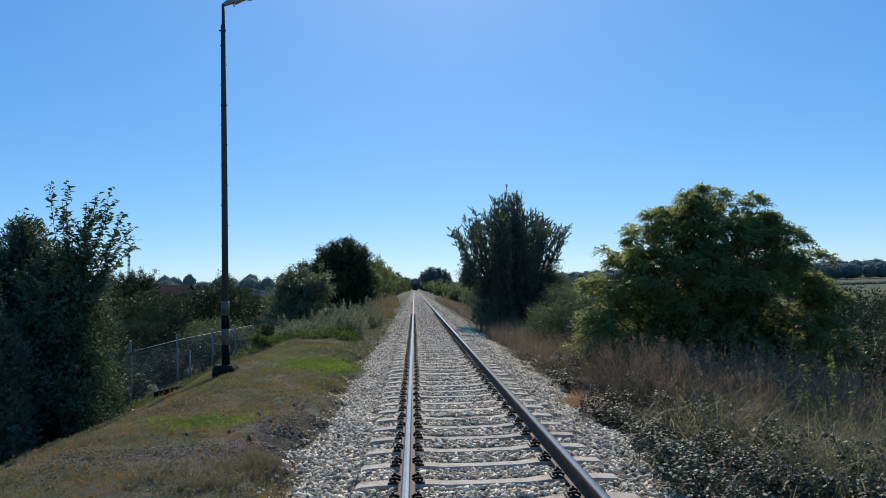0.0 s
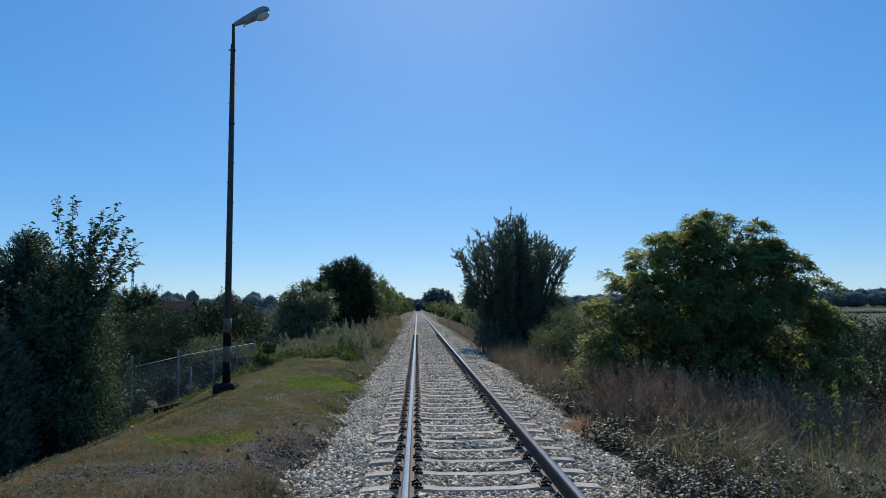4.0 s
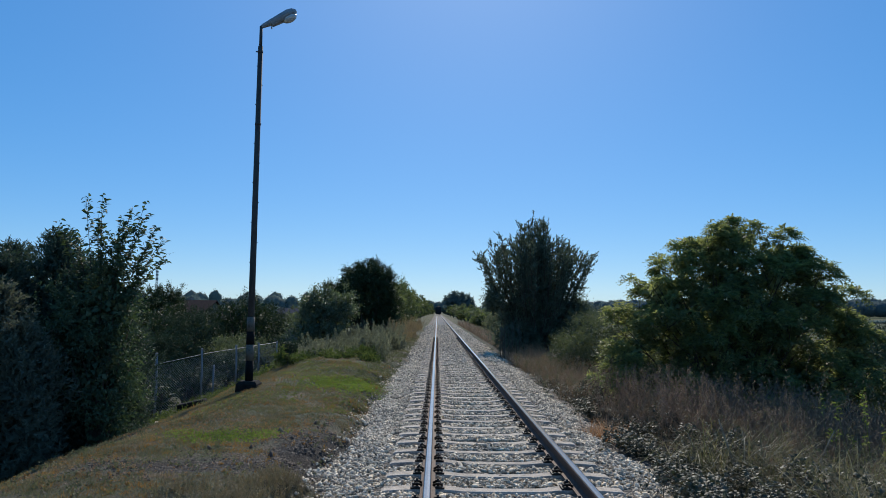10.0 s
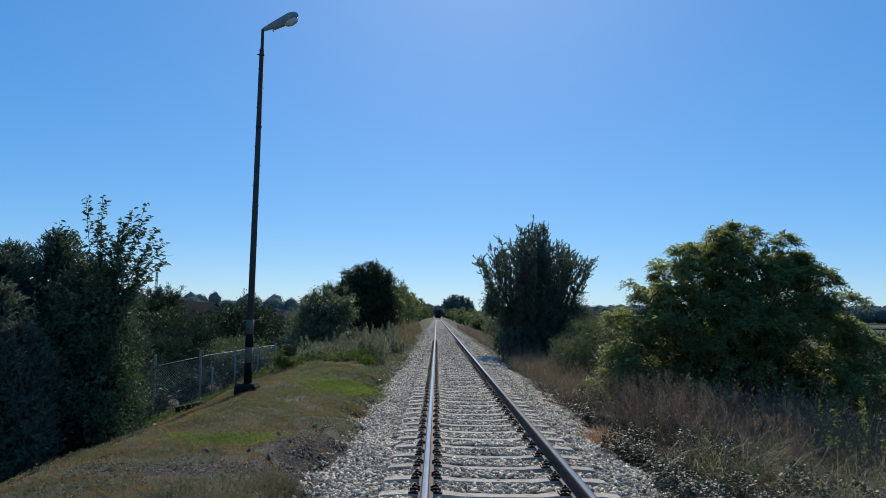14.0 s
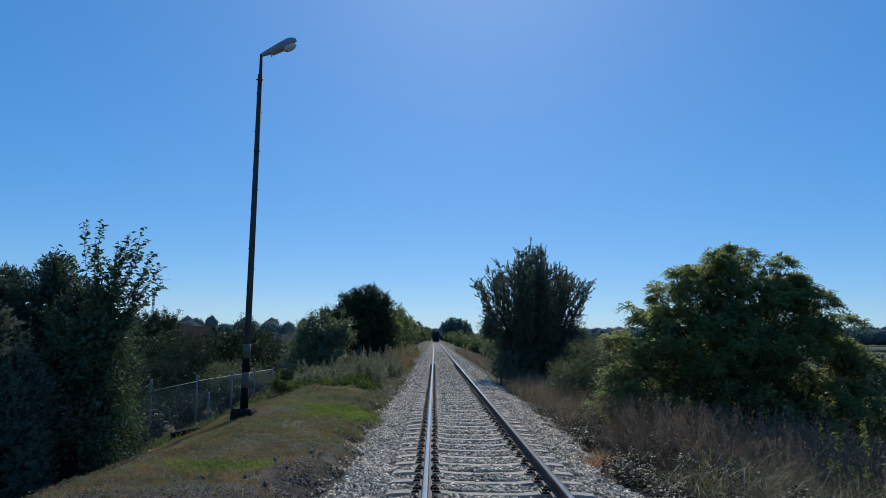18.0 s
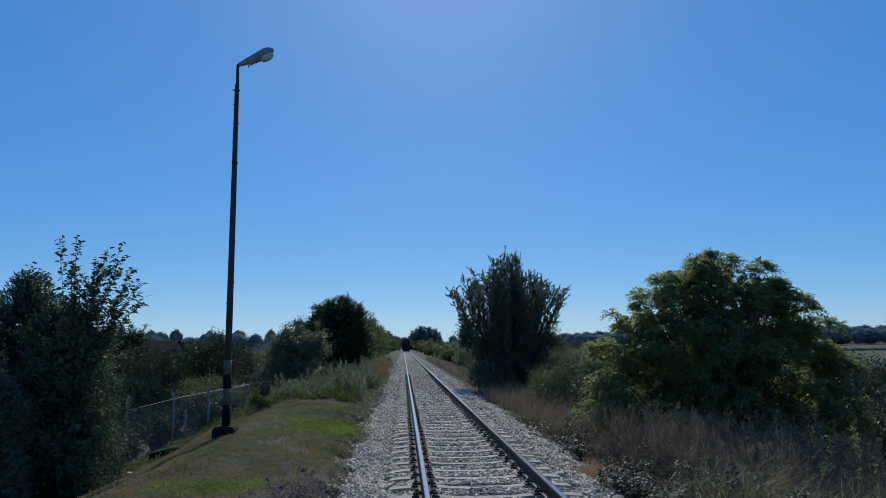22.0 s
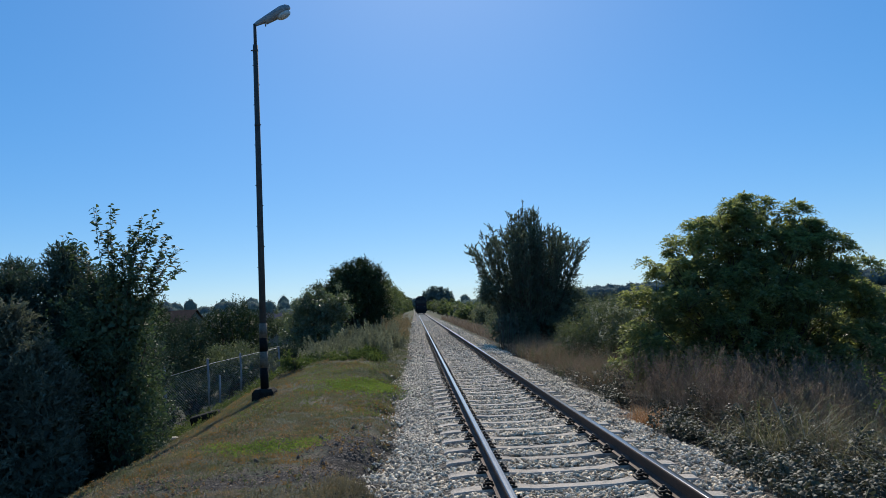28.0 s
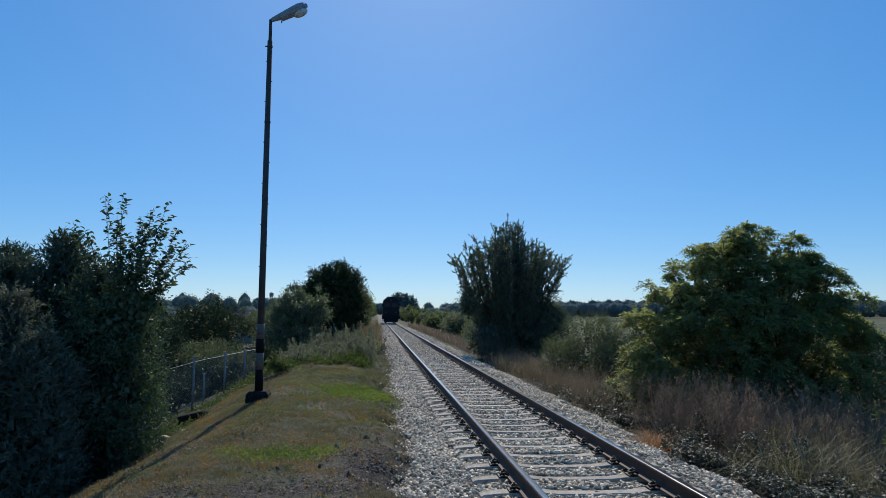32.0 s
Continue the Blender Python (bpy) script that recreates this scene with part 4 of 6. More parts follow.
def build_willow():
    ob = thing("willow", "upright willow with many thin stems and narrow grey-green leaves", "tree", foot(4.0, 31.5))
    s, e, a, b, lb, lw = [], [], [], [], [], []
    for k in range(190):
        ang, lean = rng.uniform(0, 2 * math.pi), rng.uniform(0.0, 0.52) ** 0.85
        root = np.array([math.cos(ang), math.sin(ang), 0]) * rng.uniform(0.1, 0.7) + [0, 0, 0.2]
        top = rng.uniform(5.8, 7.0) * (1 - 0.5 * lean)
        end = np.array([math.cos(ang) * lean * 5.0, math.sin(ang) * lean * 4.5, top])
        bend = root * 0.5 + end * 0.5 + np.array([math.cos(ang), math.sin(ang), 0]) * 0.35 * lean
        s += [root, bend]
        e += [bend, end]
        a += [0.03, 0.018]
        b += [0.018, 0.006]
        for _ in range(24):
            f = rng.uniform(0.15, 1.0) ** 0.75
            p = root + (bend - root) * f * 2 if f < 0.5 else bend + (end - bend) * (f - 0.5) * 2
            w = unit(unit(end - root) + rng.normal(size=3) * 0.55 + [0, 0, 0.2])
            ln = rng.uniform(0.2, 0.5)
            s.append(p)
            e.append(p + w * ln)
            a.append(0.01)
            b.append(0.003)
            t = np.linspace(0.05, 1.0, 17)[:, None]
            lb.append(p + w * ln * t)
            lw.append(unit(w + rng.normal(size=(17, 3)) * 0.75))
    part("trunk", raw_mesh("trunk", *stems_arrays(np.array(s), np.array(e), np.array(a), np.array(b)), BARK), parent=ob)
    lb, lw = np.concatenate(lb), np.concatenate(lw)
    size = 0.12 * rng.uniform(0.7, 1.3, len(lb))
    low = crown_arrays([((-2.0, -0.5, 2.7), (0.5, 0.6, 0.8)), ((0, 0, 1.2), (1.7, 1.3, 1.3)), ((1.6, 0, 1.2), (1.7, 1.2, 1.3)), ((1.9, 0, 1.9), (1.0, 1.0, 1.2)), ((0, 0, 2.5), (1.3, 1.1, 1.0)), ((-0.9, -0.4, 1.0), (1.3, 1.0, 1.1))], 3800, 8, 0.11, 0.3, 0.4, 0.7, 1.6, simple=True)
    part("crown", raw_mesh("crown", *joined([tri_arrays(lb, lw, size, size * 0.36), low]), LEAF_WILLOW), parent=ob)


build_willow()


def conifer(name, label, x, y, spires, mat, n):
    """Thuja-like: upright feathery sprays on several spires (dx, dy, height, radius)."""
    ob = thing(name, label, "conifer", foot(x, y), "conifers below the verge")
    arrays, tr = [], bmesh.new()
    for dx, dy, h, r in spires:
        m = int(n / len(spires))
        f = rng.uniform(0.02, 1, m) ** 0.8
        ang = rng.uniform(0, 2 * math.pi, m)
        rad = r * np.minimum(1, 2.3 * (1 - f) ** 0.75) * rng.uniform(0.55, 1.0, m) * (1 + 0.25 * np.sin(5 * ang + 9 * f))
        out = np.stack([np.cos(ang), np.sin(ang), 0 * ang], 1)
        root = np.array([dx, dy, 0]) + out * rad[:, None] + np.stack([0 * f, 0 * f, f * h], 1)
        way = unit(out * 0.8 + [0, 0, 0.7] + rng.normal(size=(m, 3)) * 0.4)
        per = 11
        t = np.tile(np.linspace(0, 1, per), m)[:, None]
        base = np.repeat(root, per, 0) + np.repeat(way, per, 0) * t * 0.22
        lw = unit(np.repeat(way, per, 0) + rng.normal(size=base.shape) * 0.7)
        size = 0.068 * rng.uniform(0.6, 1.2, len(base))
        arrays.append(tri_arrays(base, lw, size, size * 0.4))
        k = int(m * 1.7)
        f = rng.uniform(0, 0.97, k)
        ang = rng.uniform(0, 2 * math.pi, k)
        rad = r * np.minimum(1, 2.0 * (1 - f) ** 0.8) * rng.uniform(0.2, 0.75, k)
        base = np.stack([dx + np.cos(ang) * rad, dy + np.sin(ang) * rad, f * h], 1)
        arrays.append(tri_arrays(base, unit(rng.normal(size=base.shape)), 0.17, 0.13))
        tube(tr, [(dx, dy, -0.3), (dx, dy, h * 0.5), (dx, dy, h * 0.9)], [0.08, 0.05, 0.01], 8)
    part("trunk", tr, BARK, ob)
    part("crown", raw_mesh("crown", *joined(arrays), mat), parent=ob)
    return ob


conifer("conifer", "dense dark conifer below the track verge", -7.6, 10.6, [(0, 0, 4.15, 1.0), (-1.0, 0.3, 3.95, 1.0), (0.8, -0.5, 3.6, 0.8), (-0.5, -0.9, 3.7, 0.8), (0.95, 0.3, 2.8, 0.6), (-1.8, 0.2, 3.6, 0.9)], LEAF_CONIFER, 9800)
conifer("conifer", "dull brownish-green conifer with loose feathery sprays", -7.6, 8.9, [(0, 0, 3.1, 0.75), (-0.8, -0.4, 3.2, 0.9), (0.55, -0.3, 2.5, 0.6), (-1.7, 0.2, 3.3, 1.0), (-0.2, -0.9, 2.2, 0.7)], LEAF_CONIFER_DULL, 7600)


def build_sprig_shrub():
    x, y = -6.2, 9.6
    ob = thing("leafy_shrub", "leafy shrub with long bare-stemmed sprigs of broad leaves", "shrub", foot(x, y))
    z0 = Z(x, y)
    lobes = [((-0.5, 0.2, 1.5), (0.7, 0.7, 1.35)), ((0.0, 0.0, 0.95), (0.5, 0.6, 1.05)), ((0.0, 0.0, 2.3), (0.5, 0.5, 0.75)), ((-0.65, 0.2, 2.2), (0.5, 0.6, 0.7))]
    arrays, shoots = [crown_arrays(lobes, 2300, 8, 0.06, 0.5, 0.28, 0.3, 1.2)], []
    for dx, dy, top in ((-0.3, -0.35, 3.42), (-0.1, -0.2, 3.45), (0.1, 0.1, 3.15), (0.5, 0.1, 3.4), (0.32, 0, 3.3), (0.2, 0.2, 3.0), (0.65, 0.25, 3.0), (0.8, 0.2, 2.8), (0.6, 0.1, 2.7), (-0.9, 0, 3.05), (-0.7, 0.1, 2.9), (0.55, 0.3, 2.35), (-0.2, -0.1, 3.15), (0.2, 0.0, 2.95), (0.42, 0.2, 3.1), (0.0, 0.1, 2.85), (0.9, 0.1, 2.5), (0.3, -0.2, 2.7)):
        p0, p1 = np.array([dx * 0.3 - 0.1, dy * 0.3, 2.0]), np.array([dx, dy, top - z0])
        mid = (p0 + p1) / 2 + [-0.06 * dx, 0, 0.1]
        part("stem", raw_mesh("stem", *stems_arrays(np.array([p0, mid]), np.array([mid, p1]), np.array([0.009, 0.006]), np.array([0.006, 0.003])), BARK), parent=ob)
        k = 60
        t = np.linspace(0.08, 1, k)[:, None]
        base = np.where(t < 0.5, p0 + (mid - p0) * t * 2, mid + (p1 - mid) * (t - 0.5) * 2)
        way = unit(np.stack([np.where(np.arange(k) % 2, 1.0, -1.0) * rng.uniform(0.3, 1.1, k), rng.normal(size=k) * 0.7, rng.uniform(-0.5, 0.6, k)], 1))
        size = 0.105 * rng.uniform(0.6, 1.15, k)
        arrays.append(oval_arrays(base + rng.normal(size=base.shape) * 0.02, way, size, size * 0.52))
        for f in (0.15, 0.3, 0.42, 0.55, 0.68, 0.8):
            q = base[int(f * k)]
            grow = unit(unit(p1 - p0) + rng.normal(size=3) * (0.55, 0.5, 0.2))
            tip = q + grow * rng.uniform(0.24, 0.42) * (1.15 - 0.45 * f)
            shoots.append((q, tip))
            u = np.linspace(0.15, 1, 13)[:, None]
            side = unit(np.stack([np.where(np.arange(13) % 2, 1.0, -1.0) * rng.uniform(0.4, 1.1, 13), rng.normal(size=13) * 0.6, rng.uniform(-0.4, 0.5, 13)], 1) + grow * 0.5)
            size = 0.098 * rng.uniform(0.6, 1.15, 13)
            arrays.append(oval_arrays(q + (tip - q) * u, side, size, size * 0.52))
    part("branchwork", raw_mesh("branchwork", *stems_arrays(np.array([a for a, b in shoots]), np.array([b for a, b in shoots]), 0.005, 0.002), BARK), parent=ob)
    part("trunk", raw_mesh("trunk", *limbs_arrays((0, 0, -0.2), lobes, 4, 0.03), BARK), parent=ob)
    part("crown", raw_mesh("crown", *joined(arrays), LEAF_SPRIG), parent=ob)


build_sprig_shrub()

# shrubs along both sides of the line, farther on
for k, (x, y, h, w, mat) in enumerate([(-4.6, 44, 4.2, 1.7, LEAF_MID), (-4.4, 52, 4.0, 1.6, LEAF_MID), (-4.6, 61, 4.1, 1.8, LEAF_MID), (-4.5, 72, 4.3, 1.7, LEAF_MID), (-4.9, 85, 4.4, 2.0, LEAF_MID), (-5.0, 100, 4.4, 2.1, LEAF_MID), (-5.2, 120, 4.6, 2.2, LEAF_MID), (-5.2, 140, 4.6, 2.4, LEAF_MID), (-5.0, 162, 4.8, 2.4, LEAF_MID), (-5.2, 190, 5.0, 2.6, LEAF_MID), (-5.2, 225, 5.0, 2.8, LEAF_MID), (-5.4, 265, 5.5, 3.0, LEAF_MID), (-5.6, 310, 6.0, 3.2, LEAF_MID), (-5.6, 360, 6.0, 3.4, LEAF_MID), (-5.6, 420, 6.5, 3.6, LEAF_MID), (6.5, 175, 3.4, 3.2, LEAF_MID), (6.5, 210, 3.8, 3.4, LEAF_OLIVE), (6.8, 250, 4.4, 3.6, LEAF_MID), (6.5, 300, 5, 3.6, LEAF_MID), (6.8, 380, 6, 4, LEAF_MID),
                                       (5.0, 44, 1.3, 1.5, LEAF_OLIVE), (6.2, 52, 1.6, 2.0, LEAF_MID), (5.2, 60, 1.6, 1.8, LEAF_OLIVE), (6.5, 72, 1.9, 2.4, LEAF_OLIVE), (5.5, 84, 1.9, 2.0, LEAF_MID), (6.2, 100, 2.4, 2.6, LEAF_OLIVE), (6.5, 120, 2.6, 2.8, LEAF_MID), (6.5, 145, 3.0, 3.0, LEAF_MID),
                                       (11.5, 18, 1.6, 1.8, LEAF_MID), (13.6, 21, 1.7, 1.8, LEAF_OLIVE), (16, 26, 1.8, 2.4, LEAF_OLIVE), (20, 28, 1.9, 2.6, LEAF_MID), (12, 26, 1.6, 2.2, LEAF_OLIVE), (9.5, 26, 1.4, 1.8, LEAF_MID), (25, 38, 1.9, 3.0, LEAF_MID), (18, 38, 1.7, 2.8, LEAF_OLIVE), (13, 36, 1.5, 2.4, LEAF_MID)]):
    g = Z(x, y)
    shrub("trackside_shrub", "green leafy shrub growing along the railway line", "shrub", (x, y, g),
          [((0, 0, 0.55 * (h - g)), (w * 0.8, w * 0.9, 0.42 * h + 0.3)), ((0.3 * w, -0.2 * w, 0.4 * h), (0.6 * w, 0.6 * w, 0.4 * h)), ((-0.4 * w, 0.3 * w, 0.62 * h), (0.5 * w, 0.6 * w, 0.3 * h))],
          LEAF_GARDEN if x > 9 else {LEAF_MID: LEAF_LINE, LEAF_OLIVE: LEAF_LINE_GREY}[mat], 700 if y < 90 else 300, 7, 0.05 + 0.0018 * y if y < 90 else 0.16 + 0.0009 * y, 0.5, 0.5, 0.06, 1.0, group="shrubs along the line", upward=0.7, simple=True)
# Haze over this tree is painted into its pale bluish leaves.
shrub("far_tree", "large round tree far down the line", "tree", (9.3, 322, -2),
      [((0, 0, 7), (6.5, 6, 5.5)), ((-2.5, 0, 8.5), (4, 4, 4)), ((3, 0, 7), (4.5, 4, 4.2))], FAR_LEAF_HAZED, 2600, 6, 0.5, 0.6, 0.9, 0.4, 1.0, jitter=0.15, simple=True)

# trees and bushes in the low gardens behind the fence
for x, y, top, w, mat in [(-11.4, 36, 2.5, 1.6, LEAF_DARK), (-13.0, 33, 1.4, 1.6, LEAF_MID), (-15.0, 37, 1.6, 1.9, LEAF_DARK), (-12.6, 44, 2.3, 2.2, LEAF_MID), (-18, 40, 2.2, 2.4, LEAF_DARK), (-24.3, 58, 3.8, 2.0, LEAF_DARK), (-30, 58, 2.4, 3.0, LEAF_MID), (-9.0, 27, 0.5, 1.2, LEAF_OLIVE), (-11.2, 26, 0.6, 1.3, LEAF_MID), (-13.6, 25, 0.7, 1.5, LEAF_DARK), (-10.0, 22, 0.1, 1.0, LEAF_MID), (-20, 70, 2.1, 3, LEAF_MID), (-14, 74, 2.0, 3, LEAF_OLIVE), (-11, 62, 1.8, 2.4, LEAF_OLIVE), (-40, 80, 2.8, 4.5, LEAF_DARK), (-13, 15, 0.8, 2.0, LEAF_DARK), (-11.5, 18.5, 0.4, 1.5, LEAF_DARK), (-17, 13, 1.8, 2.6, LEAF_DARK), (-11, 13, 0.2, 1.3, LEAF_CONIFER), (-16, 21, 1.2, 2.2, LEAF_MID), (-8.6, 17, -0.3, 0.9, LEAF_DARK), (-8.3, 19.6, -0.2, 0.9, LEAF_MID), (-8.8, 14.6, -0.4, 0.9, LEAF_DARK), (-7.8, 22.4, 0.0, 0.9, LEAF_DARK), (-8.0, 25.0, 0.2, 1.1, LEAF_OLIVE), (-7.2, 27.0, 0.2, 1.0, LEAF_MID), (-22.5, 62, 1.9, 2.4, LEAF_MID), (-17.5, 66, 1.6, 2.2, LEAF_OLIVE)]:
    g = Z(x, y)
    h = top - g
    shrub("garden_tree", "leafy tree in the low gardens behind the fence", "tree", (x, y, g),
          [((0, 0, 0.5 * h), (w, w, 0.46 * h)), ((0.5 * w, -0.2 * w, 0.62 * h), (0.55 * w, 0.6 * w, 0.34 * h)), ((-0.5 * w, 0.1, 0.55 * h), (0.6 * w, 0.6 * w, 0.38 * h))],
          {LEAF_MID: LEAF_GARDEN}.get(mat, mat), 420 if y < 24 else 3200 if top > 3.5 else 1400, 7, 0.045 + 0.0012 * y, 0.5, 0.24 + 0.003 * y, 0.07, 0.9, group="trees in the gardens", upward=0.4, simple=True)

# ---- village and distance ----


def build_house(x, y, w, d, eaves, ridge, roof, turn):
    g = Z(x, y)
    ob = thing("house", "low house with a pitched roof among trees", "house", (x, y, g), "houses of the village")
    ob.rotation_euler.z = radians(turn)
    bm = bmesh.new()
    loft(bm, [[(-w / 2, s * d / 2, -0.3), (w / 2, s * d / 2, -0.3), (w / 2, s * d / 2, eaves - g), (0, s * d / 2, ridge - g - 0.1), (-w / 2, s * d / 2, eaves - g)] for s in (-1, 1)])
    part("wall", bm, PLASTER, ob)
    for s in (-1, 1):
        bm = bmesh.new()
        a, b = Vector((0, 0, ridge - g + 0.06)), Vector((s * (w / 2 + 0.4), 0, eaves - g - 0.15))
        loft(bm, [[a + Vector((0, t, 0)), b + Vector((0, t, 0)), b + Vector((0, t, -0.12)), a + Vector((0, t, -0.12))] for t in (-d / 2 - 0.3, d / 2 + 0.3)])
        part("roof", bm, roof, ob)
    for dx in (-0.25, 0.25):
        bm = bmesh.new()
        box(bm, (0.9, 0.08, 1.1), (dx * w, -d / 2 - 0.03, (eaves - g) * 0.55), 0.02)
        part("window", bm, LOCO_GLASS, ob)
    bm = bmesh.new()
    box(bm, (0.5, 0.5, 1.0), (w * 0.15, d * 0.2, ridge - g), 0.03)
    part("chimney", bm, PLASTER, ob)


build_house(-34.3, 95, 6, 6, 0.9, 2.75, ROOF_TILE, 80)
build_house(-20.6, 96, 6, 4, 0.6, 1.8, ROOF_BLUE, 88)


def build_mast():
    ob = thing("radio_mast", "thin lattice radio mast far beyond the village", "mast", (-485, 1205, -4))
    ob.scale.z = 1.14
    for s in (-1, 1):
        for t in (-1, 1):
            bm = bmesh.new()
            tube(bm, [(s * 2.2, t * 2.2, 0), (s * 1.0, t * 1.0, 62)], [0.35, 0.3], 6)
            part("leg", bm, GALV, ob)
    for k in range(15):
        z, a = 4 * k + 2, 2.2 - 0.08 * k
        bm = bmesh.new()
        for p, q2 in (((-a, -a, z), (a, -a, z + 4)), ((a, -a, z), (a, a, z + 4)), ((a, a, z), (-a, a, z + 4)), ((-a, a, z), (-a, -a, z + 4))):
            tube(bm, [p, q2], [0.16, 0.16], 5)
        part("brace", bm, GALV, ob)
    for z in (50, 56, 61):
        bm = bmesh.new()
        box(bm, (3.6, 3.6, 3.0), (0, 0, z), 0.3)
        part("antenna", bm, GALV, ob)


build_mast()


def build_water_tower():
    ob = thing("water_tower", "small round water tower on the far skyline", "water tower", (-180, 1200, 0))
    for k in range(6):
        a = k * math.pi / 3
        bm = bmesh.new()
        tube(bm, [(2.6 * math.cos(a), 2.6 * math.sin(a), -4), (2.0 * math.cos(a), 2.0 * math.sin(a), 28)], [0.4, 0.35], 6)
        part("leg", bm, GALV, ob)
    bm = bmesh.new()
    tube(bm, [(0, 0, 26.5), (0, 0, 28), (0, 0, 33), (0, 0, 34.2), (0, 0, 35)], [2.0, 3.4, 3.6, 2.2, 0.3], 18)
    part("tank", bm, GALV, ob)


build_water_tower()


def lump_arrays(mid, wide):
    """The dense uneven inside of a far crown."""
    u = np.array([(math.cos(a) * math.cos(b), math.sin(a) * math.cos(b), math.sin(b)) for b in np.linspace(-1.5, 1.5, 7) for a in np.linspace(0, 2 * math.pi, 10, endpoint=False)])
    v = mid + u * wide * rng.uniform(0.82, 1.08, (len(u), 1))
    f = []
    for i in range(6):
        for k in range(10):
            a, b, c, d = i * 10 + k, i * 10 + (k + 1) % 10, (i + 1) * 10 + (k + 1) % 10, (i + 1) * 10 + k
            f += [(a, b, c), (a, c, d)]
    return v, np.array(f)


def far_wood(name, label, rows, mat, leaf, m=190, spread=(0.62, 1.12)):
    """Distant woods: rows of (x0, y0, x1, y1, height, step, base)."""
    arrays = []
    for x0, y0, x1, y1, h, step, base in rows:
        n = max(2, int(math.hypot(x1 - x0, y1 - y0) / step))
        for k in range(n):
            f = (k + rng.uniform(-0.4, 0.4)) / n
            x, y = x0 + (x1 - x0) * f, y0 + (y1 - y0) * f
            hh = h * rng.uniform(*spread)
            g = Z(x, y) + base
            broad = step * rng.uniform(0.6, 1.15)
            wide = np.array([broad, broad, hh * 0.5])
            mid = np.array([x, y, g + hh * 0.5])
            arrays.append(lump_arrays(mid, wide * 0.9))
            d = sphere_dirs(m, -0.9)
            p = mid + d * wide * rng.uniform(0.78, 1.02, (len(d), 1))
            size = leaf * rng.uniform(0.6, 1.3, len(p))
            arrays.append(tri_arrays(p, unit(rng.normal(size=p.shape) + d * 0.4), size, size * 0.9))
    tagged(new(name, raw_mesh(name, *joined(arrays), mat)), label, "woods", kind="stuff")


far_wood("far_woods", "belts of broadleaf trees along the horizon", [(-420, 420, -60, 560, 16.5, 9, 0), (-60, 560, -8, 640, 12, 8, 0), (-30, 650, 40, 650, 13, 7, 0), (18, 560, 90, 600, 14, 8, 0), (-700, 700, -100, 900, 27, 14, 0), (30, 420, 60, 430, 9, 7, 0)], FAR_LEAF_HAZED, 0.9, 420)
far_wood("village_trees", "rows of garden trees between village and fields", [(-130, 180, -40, 240, 6.2, 5, 0), (-60, 130, -18, 180, 4.6, 3.5, 0), (-90, 110, -40, 140, 4.6, 4, 0), (-16, 330, -10, 260, 6, 4, 0)], FAR_LEAF_HAZED, 0.32, 700)
far_wood("plantation", "dark even plantation along the far hill", [(90, 900, 900, 800, 20, 13, 0), (120, 960, 1000, 860, 22, 14, 0), (160, 1020, 1100, 900, 24, 15, 0)], FAR_PINE_HAZED, 1.6, 230, (0.94, 1.02))
far_wood("field_hedges", "low hedges between far fields", [(200, 600, 420, 560, 3, 8, 0)], FAR_LEAF_HAZED, 1.5)

# ---- grasses and low growth ----


def scatter(n, x0, x1, y0, y1, keep=None):
    p = np.stack([rng.uniform(x0, x1, n), rng.uniform(y0, y1, n)], 1)
    if keep is not None:
        p = p[keep(p[:, 0], p[:, 1])]
    return p


def cluster(n, spots, spread):
    s = np.array(spots)
    i = rng.integers(0, len(s), n)
    return s[i] + rng.normal(size=(n, 2)) * spread


def on_ground(p):
    z = np.maximum(height(p[:, 0], p[:, 1]), np.where((p[:, 0] > -2.6) & (p[:, 0] < 2.7), ballast_top(p[:, 0], p[:, 1]), -9))
    return np.concatenate([p, z[:, None] - 0.01], 1)


def grass(name, label, p, mat, length, width, droop, lean=0.3, seed_heads=0.0):
    base = on_ground(p)
    n = len(base)
    way = unit(rng.normal(size=(n, 3)) * lean * (1, 1, 0.2) + [0, 0, 1])
    ln = length * rng.uniform(0.45, 1.2, n)
    arrays = [blade_arrays(base, way, ln, width * rng.uniform(0.6, 1.3, n), droop * rng.uniform(0.2, 1.5, n))]
    if seed_heads:
        k = rng.random(n) < seed_heads
        b, w, l = base[k], way[k], ln[k]
        for t in np.linspace(0.72, 1.05, 11):
            q = b + w * (l * t)[:, None] + rng.normal(size=b.shape) * 0.02
            arrays.append(leaf_arrays(q, unit(w + rng.normal(size=b.shape) * 0.6), 0.045, 0.007))
    return tagged(new(name, raw_mesh(name, *joined(arrays), mat)), label, "grass", kind="stuff")


def low_leaves(name, label, p, mat, leaf, aspect, tall, category="weeds", per=9, flat=0.0, lean=0.5, oval=False, low=0.25):
    """Low leafy growth: short stems with leaves on them."""
    base = on_ground(p)
    n = len(base)
    tops = base + unit(rng.normal(size=(n, 3)) * (lean, lean, 0.1) + [0, 0, 1]) * (tall * rng.uniform(0.4, 1.15, n))[:, None]
    t = np.tile(np.linspace(low, 1, per), n)[:, None]
    q = np.repeat(base, per, 0) * (1 - t) + np.repeat(tops, per, 0) * t + rng.normal(size=(n * per, 3)) * leaf * 0.35
    size = leaf * rng.uniform(0.6, 1.25, len(q))
    way = unit(rng.normal(size=q.shape) * (1, 1, 0.5) + [0, 0, 0.25])
    arrays = [oval_arrays(q, way, size, size * aspect) if oval else leaf_arrays(q, way, size, size * aspect, 0.25, flat), stems_arrays(base, tops, 0.004, 0.002)]
    return tagged(new(name, raw_mesh(name, *joined(arrays), mat)), label, category, kind="stuff")


